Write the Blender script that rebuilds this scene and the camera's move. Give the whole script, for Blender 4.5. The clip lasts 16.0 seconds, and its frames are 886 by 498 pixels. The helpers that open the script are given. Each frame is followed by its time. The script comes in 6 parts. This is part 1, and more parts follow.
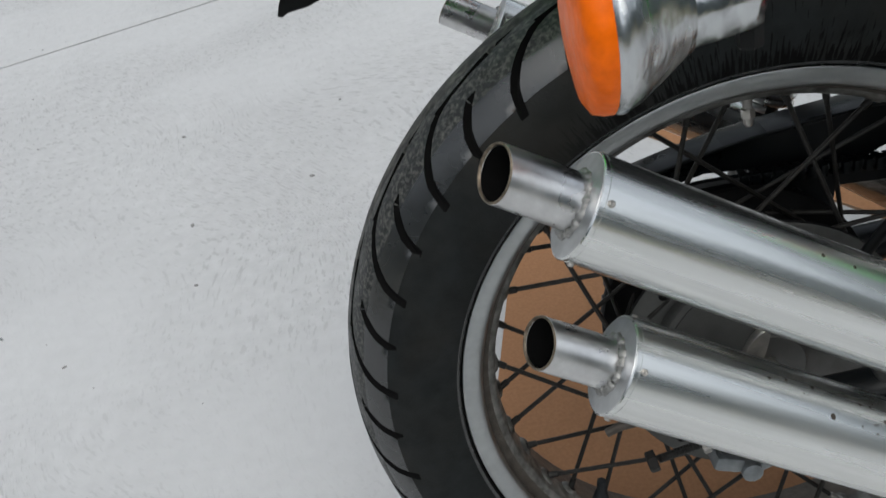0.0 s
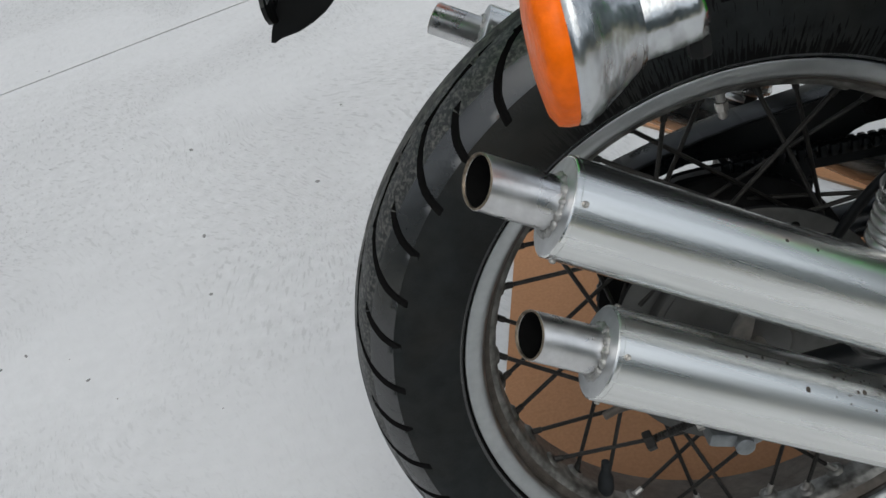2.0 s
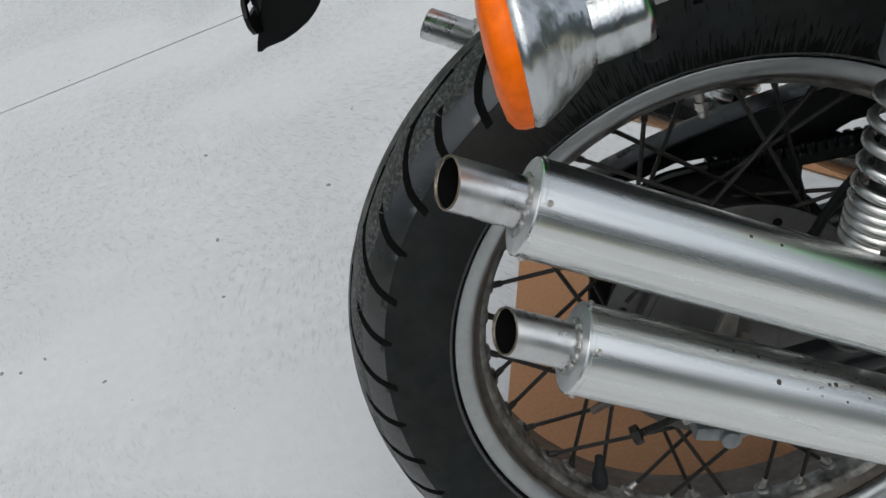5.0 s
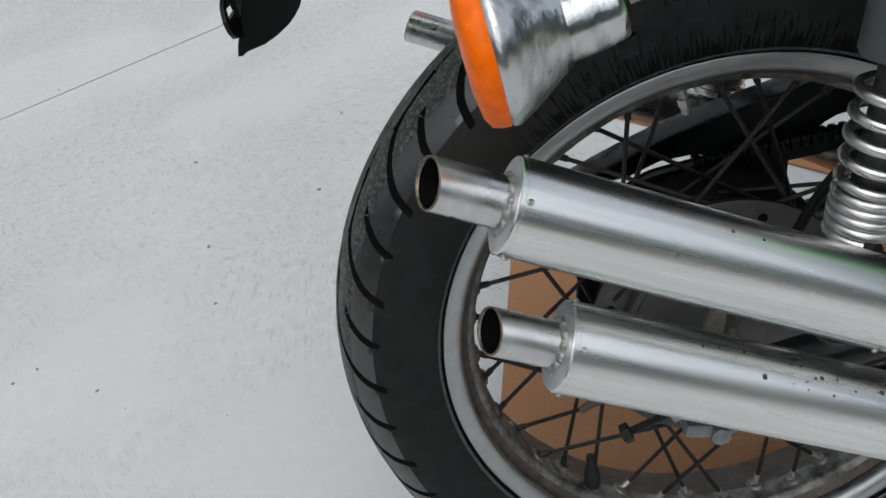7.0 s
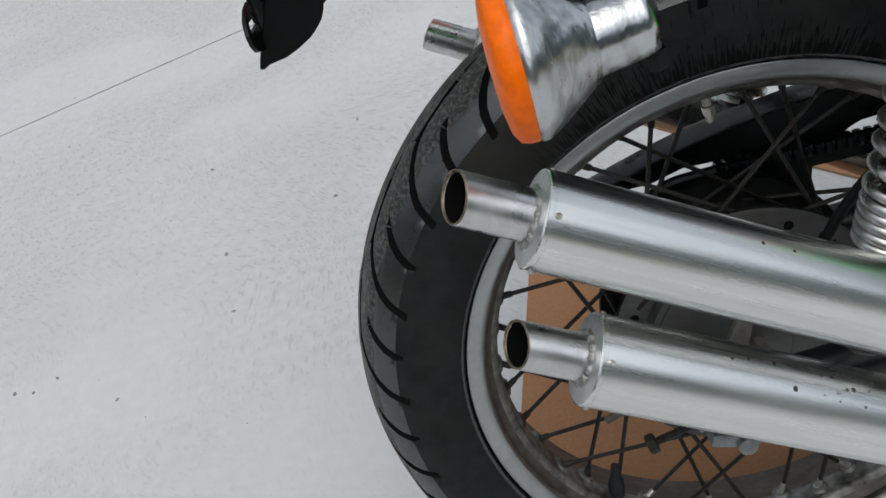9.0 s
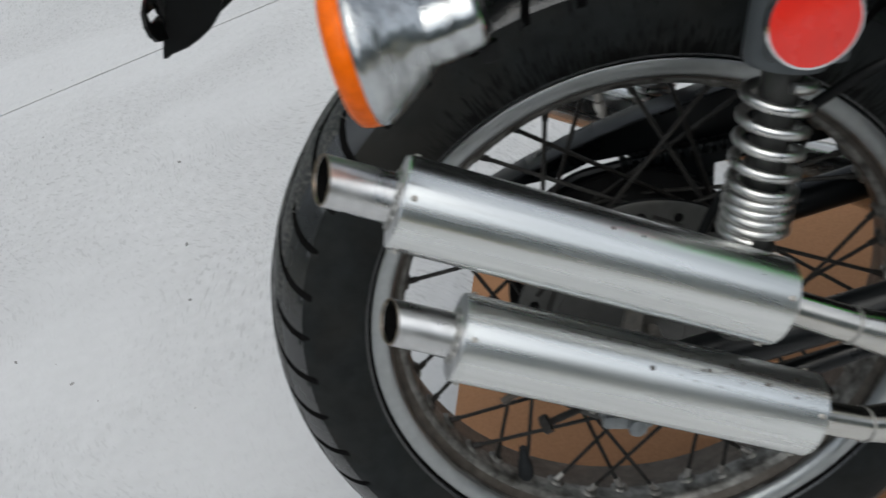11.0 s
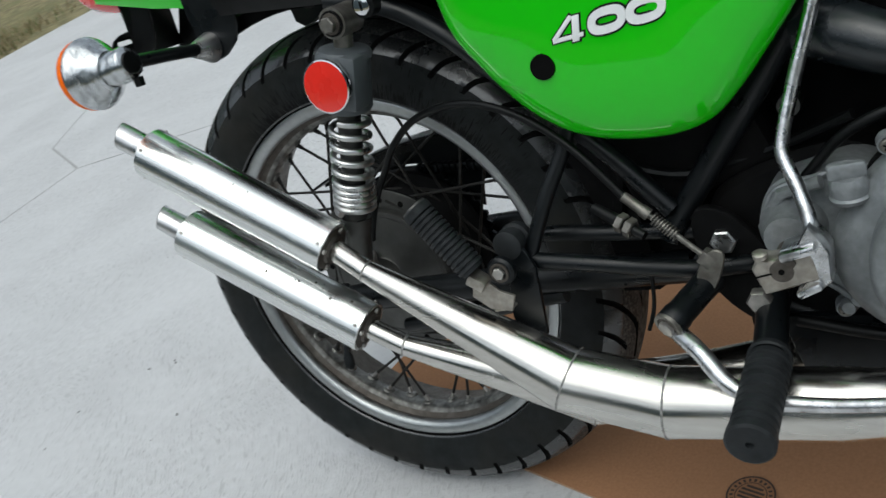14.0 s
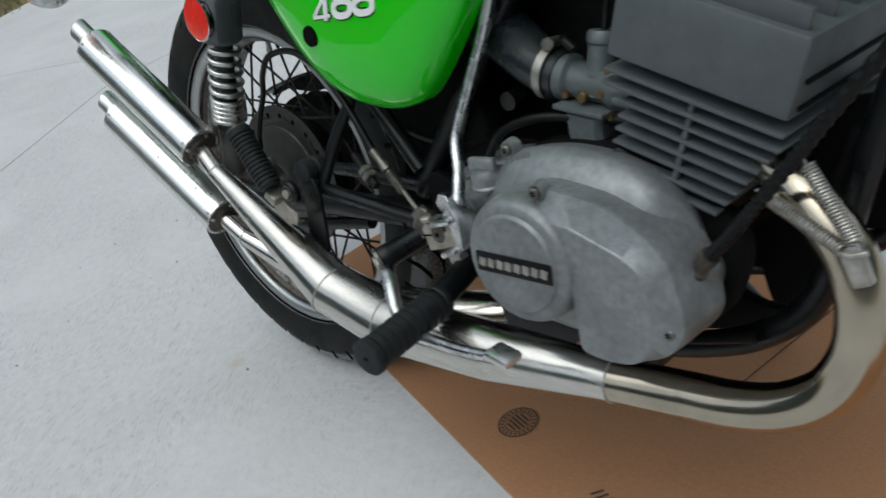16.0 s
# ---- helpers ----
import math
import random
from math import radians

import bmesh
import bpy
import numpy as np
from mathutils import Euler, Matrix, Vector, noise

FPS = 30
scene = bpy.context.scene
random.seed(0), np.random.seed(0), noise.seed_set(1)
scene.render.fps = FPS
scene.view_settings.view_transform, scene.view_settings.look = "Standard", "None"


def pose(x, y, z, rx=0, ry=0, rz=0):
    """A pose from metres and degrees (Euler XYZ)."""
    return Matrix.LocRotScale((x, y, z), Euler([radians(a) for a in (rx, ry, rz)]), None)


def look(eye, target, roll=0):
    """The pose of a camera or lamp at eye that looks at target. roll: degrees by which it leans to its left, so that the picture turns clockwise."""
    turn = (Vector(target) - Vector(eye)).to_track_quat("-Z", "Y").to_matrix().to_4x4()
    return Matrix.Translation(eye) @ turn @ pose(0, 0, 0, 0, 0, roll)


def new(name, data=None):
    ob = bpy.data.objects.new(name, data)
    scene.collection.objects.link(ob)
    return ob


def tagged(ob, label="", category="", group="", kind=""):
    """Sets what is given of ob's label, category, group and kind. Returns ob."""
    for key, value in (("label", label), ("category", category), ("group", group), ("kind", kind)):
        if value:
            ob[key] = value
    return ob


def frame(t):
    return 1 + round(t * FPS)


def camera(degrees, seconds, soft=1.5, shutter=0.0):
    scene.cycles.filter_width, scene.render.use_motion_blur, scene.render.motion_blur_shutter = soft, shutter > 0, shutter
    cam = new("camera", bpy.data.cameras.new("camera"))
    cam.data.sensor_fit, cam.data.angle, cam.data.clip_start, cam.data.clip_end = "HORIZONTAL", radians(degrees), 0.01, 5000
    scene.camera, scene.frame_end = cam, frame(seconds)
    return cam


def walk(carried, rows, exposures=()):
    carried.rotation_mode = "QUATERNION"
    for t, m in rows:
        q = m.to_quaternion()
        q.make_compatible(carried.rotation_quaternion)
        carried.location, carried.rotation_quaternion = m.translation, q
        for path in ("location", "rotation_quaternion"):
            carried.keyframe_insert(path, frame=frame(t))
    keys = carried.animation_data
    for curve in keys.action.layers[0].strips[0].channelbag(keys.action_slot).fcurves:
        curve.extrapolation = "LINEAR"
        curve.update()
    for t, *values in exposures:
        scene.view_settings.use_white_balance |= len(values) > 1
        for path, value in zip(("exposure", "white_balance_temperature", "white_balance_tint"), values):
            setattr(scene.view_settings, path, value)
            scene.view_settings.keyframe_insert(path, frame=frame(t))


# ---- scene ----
EXPOSURES = [(0.0, -0.05, 6520.0, 6.0), (11.0, -0.05, 6520.0, 6.0), (11.5, 0.02, 6490.0, 5.5), (12.0, 0.14, 6440.0, 4.0), (12.5, 0.0, 6420.0, 4.0), (13.0, -0.08, 6390.0, 3.5), (13.5, 0.2, 6370.0, 3.0), (14.0, 0.02, 6340.0, 3.0), (15.0, -0.08, 6310.0, 3.0), (16.0, -0.1, 6310.0, 3.0)]
cam = camera(51.53, 16.0, 1.5, 0.4)
PATH = [
    (0.0, -0.1960, -0.5304, 0.9171, 49.80, 10.20, -4.27),
    (0.5, -0.1892, -0.5377, 0.9358, 50.58, 11.77, -5.56),
    (1.0, -0.1822, -0.5430, 0.9449, 49.64, 12.91, -6.04),
    (1.5, -0.1759, -0.5465, 0.9462, 49.77, 13.72, -5.81),
    (2.0, -0.1806, -0.5582, 0.9438, 49.15, 13.01, -5.67),
    (2.5, -0.1779, -0.5559, 0.9471, 49.62, 13.29, -5.86),
    (3.0, -0.1743, -0.5612, 0.9462, 49.05, 13.35, -5.97),
    (3.5, -0.1734, -0.5739, 0.9472, 49.34, 13.88, -5.09),
    (4.0, -0.1627, -0.5740, 0.9485, 49.47, 14.04, -4.74),
    (6.5, -0.1449, -0.5809, 0.9454, 49.42, 15.45, -5.43),
    (7.0, -0.1428, -0.5776, 0.9437, 49.45, 15.18, -5.74),
    (7.5, -0.1477, -0.5750, 0.9380, 49.57, 15.15, -5.40),
    (8.0, -0.1516, -0.5710, 0.9482, 49.41, 15.68, -5.46),
    (10.5, -0.1224, -0.5690, 0.9490, 50.05, 16.22, -5.37),
    (11.0, -0.0728, -0.6096, 0.9393, 49.83, 15.28, -4.86),
    (11.5, 0.1011, -0.6969, 0.9509, 51.59, 15.35, -2.98),
    (12.0, 0.2640, -0.8078, 0.9676, 54.06, 16.11, 4.25),
    (12.5, 0.3694, -0.8488, 0.9433, 55.91, 17.68, 9.88),
    (13.0, 0.4937, -0.8333, 0.9066, 55.69, 17.13, 11.57),
    (13.5, 0.6298, -0.8207, 0.8859, 56.92, 17.37, 17.16),
    (14.0, 0.7268, -0.8398, 0.9116, 59.76, 21.51, 26.03),
    (14.5, 0.8684, -0.8499, 0.9165, 59.96, 20.32, 30.70),
    (15.0, 1.0029, -0.8377, 0.9297, 59.37, 19.58, 33.95),
    (15.5, 1.1003, -0.7985, 0.9157, 59.03, 19.32, 37.81),
    (16.0, 1.2073, -0.7131, 0.8871, 59.07, 17.54, 42.36),
]
walk(cam, [(t, pose(x, y, z, rx, ry, rz)) for t, x, y, z, rx, ry, rz in PATH], EXPOSURES)

# ---- light ----
world = bpy.data.worlds.new("overcast_sky")
scene.world = world
world.use_nodes = True
wn, wl = world.node_tree.nodes, world.node_tree.links
sky = wn.new("ShaderNodeTexSky")
sky.sky_type = "NISHITA"
sky.sun_disc = False
sky.sun_elevation = radians(69)
sky.sun_rotation = radians(174)
sky.air_density, sky.dust_density, sky.ozone_density = 1.0, 2.5, 1.0
soften = wn.new("ShaderNodeHueSaturation")
soften.inputs["Saturation"].default_value = 0.35
wl.new(sky.outputs[0], soften.inputs["Color"])
wl.new(soften.outputs[0], wn["Background"].inputs[0])
wn["Background"].inputs[1].default_value = 0.176
sun_data = bpy.data.lights.new("sun", "SUN")
sun_data.energy, sun_data.angle, sun_data.color = 0.76, radians(70), (1.0, 0.99, 0.97)
sun = new("sun", sun_data)
sun.matrix_world = look((0.3, -3.0, 8.0), (0, 0, 0))


# ---- materials ----
def material(name, colour, rough=0.5, metal=0.0, grain=0.0, grain_size=200.0, stain=0.0, stain_size=6.0, stain_colour=None,
             bump=0.0, bump_size=400.0, rough_var=0.1, coat=0.0, stretch=(1, 1, 1), lay=0.0, spec=0.5, **extra):
    m = bpy.data.materials.new(name)
    m.use_nodes = True
    n, l = m.node_tree.nodes, m.node_tree.links
    b = n["Principled BSDF"]
    b.inputs["Roughness"].default_value, b.inputs["Metallic"].default_value = rough, metal
    b.inputs["Coat Weight"].default_value, b.inputs["Coat Roughness"].default_value = coat, 0.04
    b.inputs["Specular IOR Level"].default_value = spec
    tc = n.new("ShaderNodeTexCoord")
    mp = n.new("ShaderNodeMapping")
    mp.inputs["Scale"].default_value = stretch
    if lay:
        rot = n.new("ShaderNodeMapping")
        rot.inputs["Rotation"].default_value = (0, radians(lay), 0)
        l.new(tc.outputs["Object"], rot.inputs[0])
        l.new(rot.outputs[0], mp.inputs[0])
    else:
        l.new(tc.outputs["Object"], mp.inputs[0])

    def noise_tex(size, detail=4.0):
        x = n.new("ShaderNodeTexNoise")
        x.inputs["Scale"].default_value, x.inputs["Detail"].default_value = size, detail
        l.new(mp.outputs[0], x.inputs["Vector"])
        return x.outputs["Fac"]

    def ramp(fac, lo, hi):
        r = n.new("ShaderNodeMapRange")
        r.inputs["From Min"].default_value, r.inputs["From Max"].default_value = lo, hi
        l.new(fac, r.inputs["Value"])
        return r.outputs[0]

    def mix(fac, a, c, kind="MIX"):
        x = n.new("ShaderNodeMix")
        x.data_type, x.blend_type = "RGBA", kind
        for k, v in ((0, fac), (6, a), (7, c)):
            if hasattr(v, "is_output"):
                l.new(v, x.inputs[k])
            else:
                x.inputs[k].default_value = v if k == 0 else (*v, 1) if len(v) == 3 else v
        return x.outputs[2]

    out = tuple(colour)
    if grain:
        dark = tuple(c * (1 - grain) for c in colour)
        lite = tuple(min(1, c * (1 + grain)) for c in colour)
        out = mix(ramp(noise_tex(grain_size), 0.3, 0.7), dark, lite)
    if stain:
        sc = stain_colour or tuple(c * 0.5 for c in colour)
        s = ramp(noise_tex(stain_size, 6.0), 0.45, 0.72)
        k = n.new("ShaderNodeMath")
        k.operation = "MULTIPLY"
        k.inputs[1].default_value = stain
        l.new(s, k.inputs[0])
        out = mix(k.outputs[0], out, sc)
    if hasattr(out, "is_output"):
        l.new(out, b.inputs["Base Color"])
    else:
        b.inputs["Base Color"].default_value = (*out, 1)
    if rough_var:
        r = n.new("ShaderNodeMapRange")
        r.inputs["From Min"].default_value, r.inputs["From Max"].default_value = 0.3, 0.7
        r.inputs["To Min"].default_value, r.inputs["To Max"].default_value = max(0.02, rough - rough_var), min(1, rough + rough_var)
        l.new(noise_tex(grain_size * 0.35), r.inputs["Value"])
        l.new(r.outputs[0], b.inputs["Roughness"])
    if bump:
        bp = n.new("ShaderNodeBump")
        bp.inputs["Strength"].default_value, bp.inputs["Distance"].default_value = bump, 0.001
        l.new(noise_tex(bump_size), bp.inputs["Height"])
        l.new(bp.outputs[0], b.inputs["Normal"])
    for key, value in extra.items():
        b.inputs[key.replace("_", " ")].default_value = value
    return m


def concrete():
    m = material("concrete", (0.543, 0.544, 0.547), 0.88, grain=0.06, grain_size=45, stain=0.6, stain_size=2.4, stain_colour=(0.485, 0.486, 0.490), spec=0.25)
    n, l = m.node_tree.nodes, m.node_tree.links
    b = n["Principled BSDF"]
    tc = n.new("ShaderNodeTexCoord")
    warp = n.new("ShaderNodeTexNoise")
    warp.inputs["Scale"].default_value, warp.inputs["Detail"].default_value = 2.0, 1.0
    l.new(tc.outputs["Object"], warp.inputs["Vector"])
    add = n.new("ShaderNodeMix")
    add.data_type, add.blend_type = "VECTOR", "MIX"
    add.inputs[0].default_value = 0.26
    l.new(tc.outputs["Object"], add.inputs[4])
    l.new(warp.outputs["Color"], add.inputs[5])
    heights = []
    for turn, scale, size, detail in ((-17, (0.60, 1.0, 1.0), 4.2, 4.5), (-120, (0.26, 1.0, 1.0), 230.0, 2.0), (0, (1, 1, 1), 75.0, 5.0)):
        rot = n.new("ShaderNodeMapping")
        rot.inputs["Rotation"].default_value = (0, 0, radians(turn))
        l.new(add.outputs[1], rot.inputs[0])
        mp = n.new("ShaderNodeMapping")
        mp.inputs["Scale"].default_value = scale
        l.new(rot.outputs[0], mp.inputs[0])
        x = n.new("ShaderNodeTexNoise")
        x.inputs["Scale"].default_value, x.inputs["Detail"].default_value = size, detail
        l.new(mp.outputs[0], x.inputs["Vector"])
        heights.append(x.outputs["Fac"])
    # broom ridges only where the trowel left no smooth sweep
    rough_zone = n.new("ShaderNodeMapRange")
    rough_zone.inputs["From Min"].default_value, rough_zone.inputs["From Max"].default_value = 0.58, 0.44
    l.new(heights[0], rough_zone.inputs["Value"])
    ridge = n.new("ShaderNodeMath")
    ridge.operation = "MULTIPLY"
    l.new(heights[1], ridge.inputs[0])
    l.new(rough_zone.outputs[0], ridge.inputs[1])
    plain_ridges = heights[1]
    heights[1] = ridge.outputs[0]
    normal = None
    for h, strength, dist in zip(heights, (0.45, 1.0, 0.9), (0.008, 0.0030, 0.0026)):
        bp = n.new("ShaderNodeBump")
        bp.inputs["Strength"].default_value, bp.inputs["Distance"].default_value = strength, dist
        l.new(h, bp.inputs["Height"])
        if normal:
            l.new(normal, bp.inputs["Normal"])
        normal = bp.outputs[0]
    l.new(normal, b.inputs["Normal"])
    # broom pits and scratches, the shade of their relief painted in darker
    pits = n.new("ShaderNodeMapRange")
    pits.inputs["From Min"].default_value, pits.inputs["From Max"].default_value = 0.57, 0.66
    l.new(plain_ridges, pits.inputs["Value"])
    where = n.new("ShaderNodeMapRange")
    where.inputs["From Min"].default_value, where.inputs["From Max"].default_value = 0.85, 0.44
    where.inputs["To Max"].default_value = 0.38
    l.new(heights[0], where.inputs["Value"])
    both = n.new("ShaderNodeMath")
    both.operation = "MULTIPLY"
    l.new(pits.outputs[0], both.inputs[0])
    l.new(where.outputs[0], both.inputs[1])
    px = n.new("ShaderNodeMix")
    px.data_type = "RGBA"
    l.new(both.outputs[0], px.inputs[0])
    l.new(b.inputs["Base Color"].links[0].from_socket, px.inputs[6])
    px.inputs[7].default_value = (0.30, 0.30, 0.30, 1)
    l.new(px.outputs[2], b.inputs["Base Color"])
    # paler trowel sweeps
    old = b.inputs["Base Color"].links[0].from_socket
    r = n.new("ShaderNodeMapRange")
    r.inputs["From Min"].default_value, r.inputs["From Max"].default_value = 0.48, 0.66
    r.inputs["To Max"].default_value = 0.5
    l.new(heights[0], r.inputs["Value"])
    mx = n.new("ShaderNodeMix")
    mx.data_type = "RGBA"
    l.new(r.outputs[0], mx.inputs[0])
    l.new(old, mx.inputs[6])
    mx.inputs[7].default_value = (0.60, 0.602, 0.606, 1)
    l.new(mx.outputs[2], b.inputs["Base Color"])
    # one small rust-coloured spill
    gap = n.new("ShaderNodeVectorMath")
    gap.operation = "DISTANCE"
    gap.inputs[1].default_value = (-0.200, -0.178, 0.0)
    l.new(tc.outputs["Object"], gap.inputs[0])
    spill = n.new("ShaderNodeMapRange")
    spill.inputs["From Min"].default_value, spill.inputs["From Max"].default_value = 0.022, 0.004
    spill.inputs["To Max"].default_value = 0.5
    l.new(gap.outputs["Value"], spill.inputs["Value"])
    sx = n.new("ShaderNodeMix")
    sx.data_type = "RGBA"
    l.new(spill.outputs[0], sx.inputs[0])
    l.new(mx.outputs[2], sx.inputs[6])
    sx.inputs[7].default_value = (0.42, 0.36, 0.27, 1)
    l.new(sx.outputs[2], b.inputs["Base Color"])
    return m


CONCRETE = concrete()
JOINT = material("joint_dirt", (0.22, 0.215, 0.21), 0.95, grain=0.3, grain_size=80)
SOIL = material("dry_grass_soil", (0.20, 0.17, 0.085), 0.95, grain=0.5, grain_size=9, stain=0.7, stain_size=1.5, stain_colour=(0.13, 0.14, 0.05), bump=1.0, bump_size=30)
CRACK = material("crack_dirt", (0.33, 0.325, 0.32), 0.95, grain=0.2, grain_size=60)
CARD = material("cardboard", (0.370, 0.192, 0.100), 0.85, grain=0.09, grain_size=240, stain=0.25, stain_size=8, stain_colour=(0.325, 0.168, 0.090), bump=0.4, bump_size=70, spec=0.12)
CARD_EDGE = material("cardboard_edge", (0.42, 0.27, 0.17), 0.9, grain=0.2, grain_size=400)
INK = material("stamp_ink", (0.055, 0.032, 0.022), 0.8, grain=0.3, grain_size=300)
RUBBER = material("tyre_rubber", (0.0125, 0.0145, 0.0148), 0.6, grain=0.3, grain_size=60, stain=0.6, stain_size=11, stain_colour=(0.026, 0.0235, 0.019), bump=0.35, bump_size=500, rough_var=0.12, spec=0.15)


def streak(m):
    """Dark drips running out over the sidewall from the rim."""
    n, l = m.node_tree.nodes, m.node_tree.links
    b = n["Principled BSDF"]
    old = b.inputs["Base Color"].links[0].from_socket
    tc = n.new("ShaderNodeTexCoord")
    sep = n.new("ShaderNodeSeparateXYZ")
    l.new(tc.outputs["Object"], sep.inputs[0])

    def math_node(op, a, c=None):
        x = n.new("ShaderNodeMath")
        x.operation = op
        for k, v in enumerate((a, c)):
            if v is None:
                continue
            if hasattr(v, "is_output"):
                l.new(v, x.inputs[k])
            else:
                x.inputs[k].default_value = v
        return x.outputs[0]
    ang = math_node("ARCTAN2", sep.outputs[2], sep.outputs[0])
    rad = math_node("SQRT", math_node("ADD", math_node("MULTIPLY", sep.outputs[0], sep.outputs[0]), math_node("MULTIPLY", sep.outputs[2], sep.outputs[2])))
    comb = n.new("ShaderNodeCombineXYZ")
    l.new(math_node("MULTIPLY", ang, 135.0), comb.inputs[0])
    l.new(math_node("MULTIPLY", rad, 42.0), comb.inputs[1])
    t = n.new("ShaderNodeTexNoise")
    t.inputs["Scale"].default_value, t.inputs["Detail"].default_value = 1.0, 3.0
    l.new(comb.outputs[0], t.inputs["Vector"])
    near = n.new("ShaderNodeMapRange")
    near.inputs["From Min"].default_value, near.inputs["From Max"].default_value = 0.246, 0.277
    near.inputs["To Min"].default_value, near.inputs["To Max"].default_value = 0.20, -0.04
    l.new(rad, near.inputs["Value"])
    s = n.new("ShaderNodeMapRange")
    s.inputs["From Min"].default_value, s.inputs["From Max"].default_value = 0.605, 0.622
    l.new(math_node("ADD", t.outputs["Fac"], near.outputs[0]), s.inputs["Value"])
    high = n.new("ShaderNodeMapRange")
    high.inputs["From Min"].default_value, high.inputs["From Max"].default_value = 0.08, 0.17
    l.new(sep.outputs[2], high.inputs["Value"])
    ahead = n.new("ShaderNodeMapRange")
    ahead.inputs["From Min"].default_value, ahead.inputs["From Max"].default_value = -0.15, -0.10
    l.new(sep.outputs[0], ahead.inputs["Value"])
    mx = n.new("ShaderNodeMix")
    mx.data_type = "RGBA"
    l.new(math_node("MULTIPLY", math_node("MULTIPLY", s.outputs[0], high.outputs[0]), ahead.outputs[0]), mx.inputs[0])
    l.new(old, mx.inputs[6])
    mx.inputs[7].default_value = (0.0006, 0.0006, 0.0006, 1)
    l.new(mx.outputs[2], b.inputs["Base Color"])


streak(RUBBER)
TREAD = material("dusty_tread", (0.020, 0.022, 0.023), 0.5, grain=0.35, grain_size=140, stain=0.85, stain_size=300, stain_colour=(0.15, 0.147, 0.132), bump=0.5, bump_size=420, rough_var=0.15, spec=0.4)
SHOULDER = material("polished_shoulder_rubber", (0.020, 0.0215, 0.0225), 0.26, grain=0.3, grain_size=60, stain=0.4, stain_size=30, stain_colour=(0.030, 0.030, 0.028), bump=0.15, bump_size=300, rough_var=0.07, spec=0.9)
# near-black colour paints the shade inside tread grooves and at the bead
GROOVE = material("shaded_groove_rubber", (0.004, 0.004, 0.004), 0.9, spec=0.1)
OLD_CHROME = material("scratched_chrome", (0.58, 0.60, 0.61), 0.22, 1.0, grain=0.12, grain_size=90, stain=0.6, stain_size=130, stain_colour=(0.13, 0.13, 0.13), bump=1.0, bump_size=100, rough_var=0.12, stretch=(1, 1, 0.3))
GRIP = material("grip_rubber", (0.011, 0.013, 0.0145), 0.6, grain=0.35, grain_size=90, stain=0.6, stain_size=40, stain_colour=(0.022, 0.024, 0.025), bump=0.3, bump_size=600, spec=0.3)
BOOT = material("perished_rubber_boot", (0.010, 0.0135, 0.016), 0.30, grain=0.3, grain_size=80, stain=0.5, stain_size=30, stain_colour=(0.02, 0.022, 0.023), bump=0.15, bump_size=200, spec=0.6)
RIM = material("rim_aluminium", (0.415, 0.43, 0.43), 0.38, 1.0, grain=0.06, grain_size=120, stain=0.16, stain_size=45, stain_colour=(0.34, 0.335, 0.32), bump=0.15, bump_size=900)
SPOKE = material("rusty_spoke", (0.022, 0.021, 0.019), 0.5, 0.5, grain=0.4, grain_size=160, stain=0.6, stain_size=60, stain_colour=(0.018, 0.013, 0.010), bump=0.4, bump_size=900)
ALU = material("polished_aluminium", (0.82, 0.83, 0.815), 0.26, 1.0, grain=0.08, grain_size=170, stain=0.22, stain_size=60, stain_colour=(0.60, 0.62, 0.615), rough_var=0.08, stretch=(0.04, 1, 1), lay=-33.4, bump=0.12, bump_size=130)
TIP = material("dull_outlet_aluminium", (0.66, 0.66, 0.66), 0.30, 1.0, grain=0.10, grain_size=120, stain=0.3, stain_size=40, stain_colour=(0.42, 0.41, 0.40), rough_var=0.08)
HEADER = material("heat_tinted_steel", (0.45, 0.40, 0.32), 0.17, 1.0, grain=0.1, grain_size=25, stain=0.4, stain_size=14, stain_colour=(0.39, 0.34, 0.26), rough_var=0.07)
WELD = material("weld_bead", (0.40, 0.395, 0.38), 0.55, 1.0, grain=0.3, grain_size=250, bump=0.9, bump_size=420)
STEEL = material("polished_stainless", (0.63, 0.615, 0.58), 0.23, 1.0, grain=0.10, grain_size=120, stain=0.45, stain_size=24, stain_colour=(0.56, 0.52, 0.46), rough_var=0.10, stretch=(0.16, 1, 1), lay=-12)
# near-black that also stands for shade deep inside bike and engine
OILY_SHADE = material("oily_shade_black", (0.0035, 0.0035, 0.0037), 0.7, grain=0.4, grain_size=60, stain=0.4, stain_size=25, stain_colour=(0.008, 0.007, 0.006), bump=0.4, bump_size=200, spec=0.12)
CROWN = material("dusty_crown", (0.035, 0.035, 0.034), 0.65, grain=0.4, grain_size=160, stain=0.85, stain_size=95, stain_colour=(0.17, 0.165, 0.145), bump=0.5, bump_size=420, spec=0.3)
WEATHERED = material("weathered_zinc", (0.20, 0.19, 0.17), 0.48, 0.8, grain=0.25, grain_size=130, stain=0.6, stain_size=55, stain_colour=(0.09, 0.08, 0.065), bump=0.3, bump_size=600)
# soot in the outlets; elsewhere it paints the dark of holes and slots
SOOT_AND_HOLE = material("soot_and_hole_dark", (0.0025, 0.0025, 0.0025), 0.9, spec=0.1)
LIP = material("burnt_lip", (0.20, 0.165, 0.125), 0.5, 0.8, grain=0.4, grain_size=300)
CHROME = material("chrome", (0.80, 0.80, 0.81), 0.08, 1.0, grain=0.05, grain_size=80, stain=0.3, stain_size=60, stain_colour=(0.45, 0.45, 0.45), rough_var=0.06)
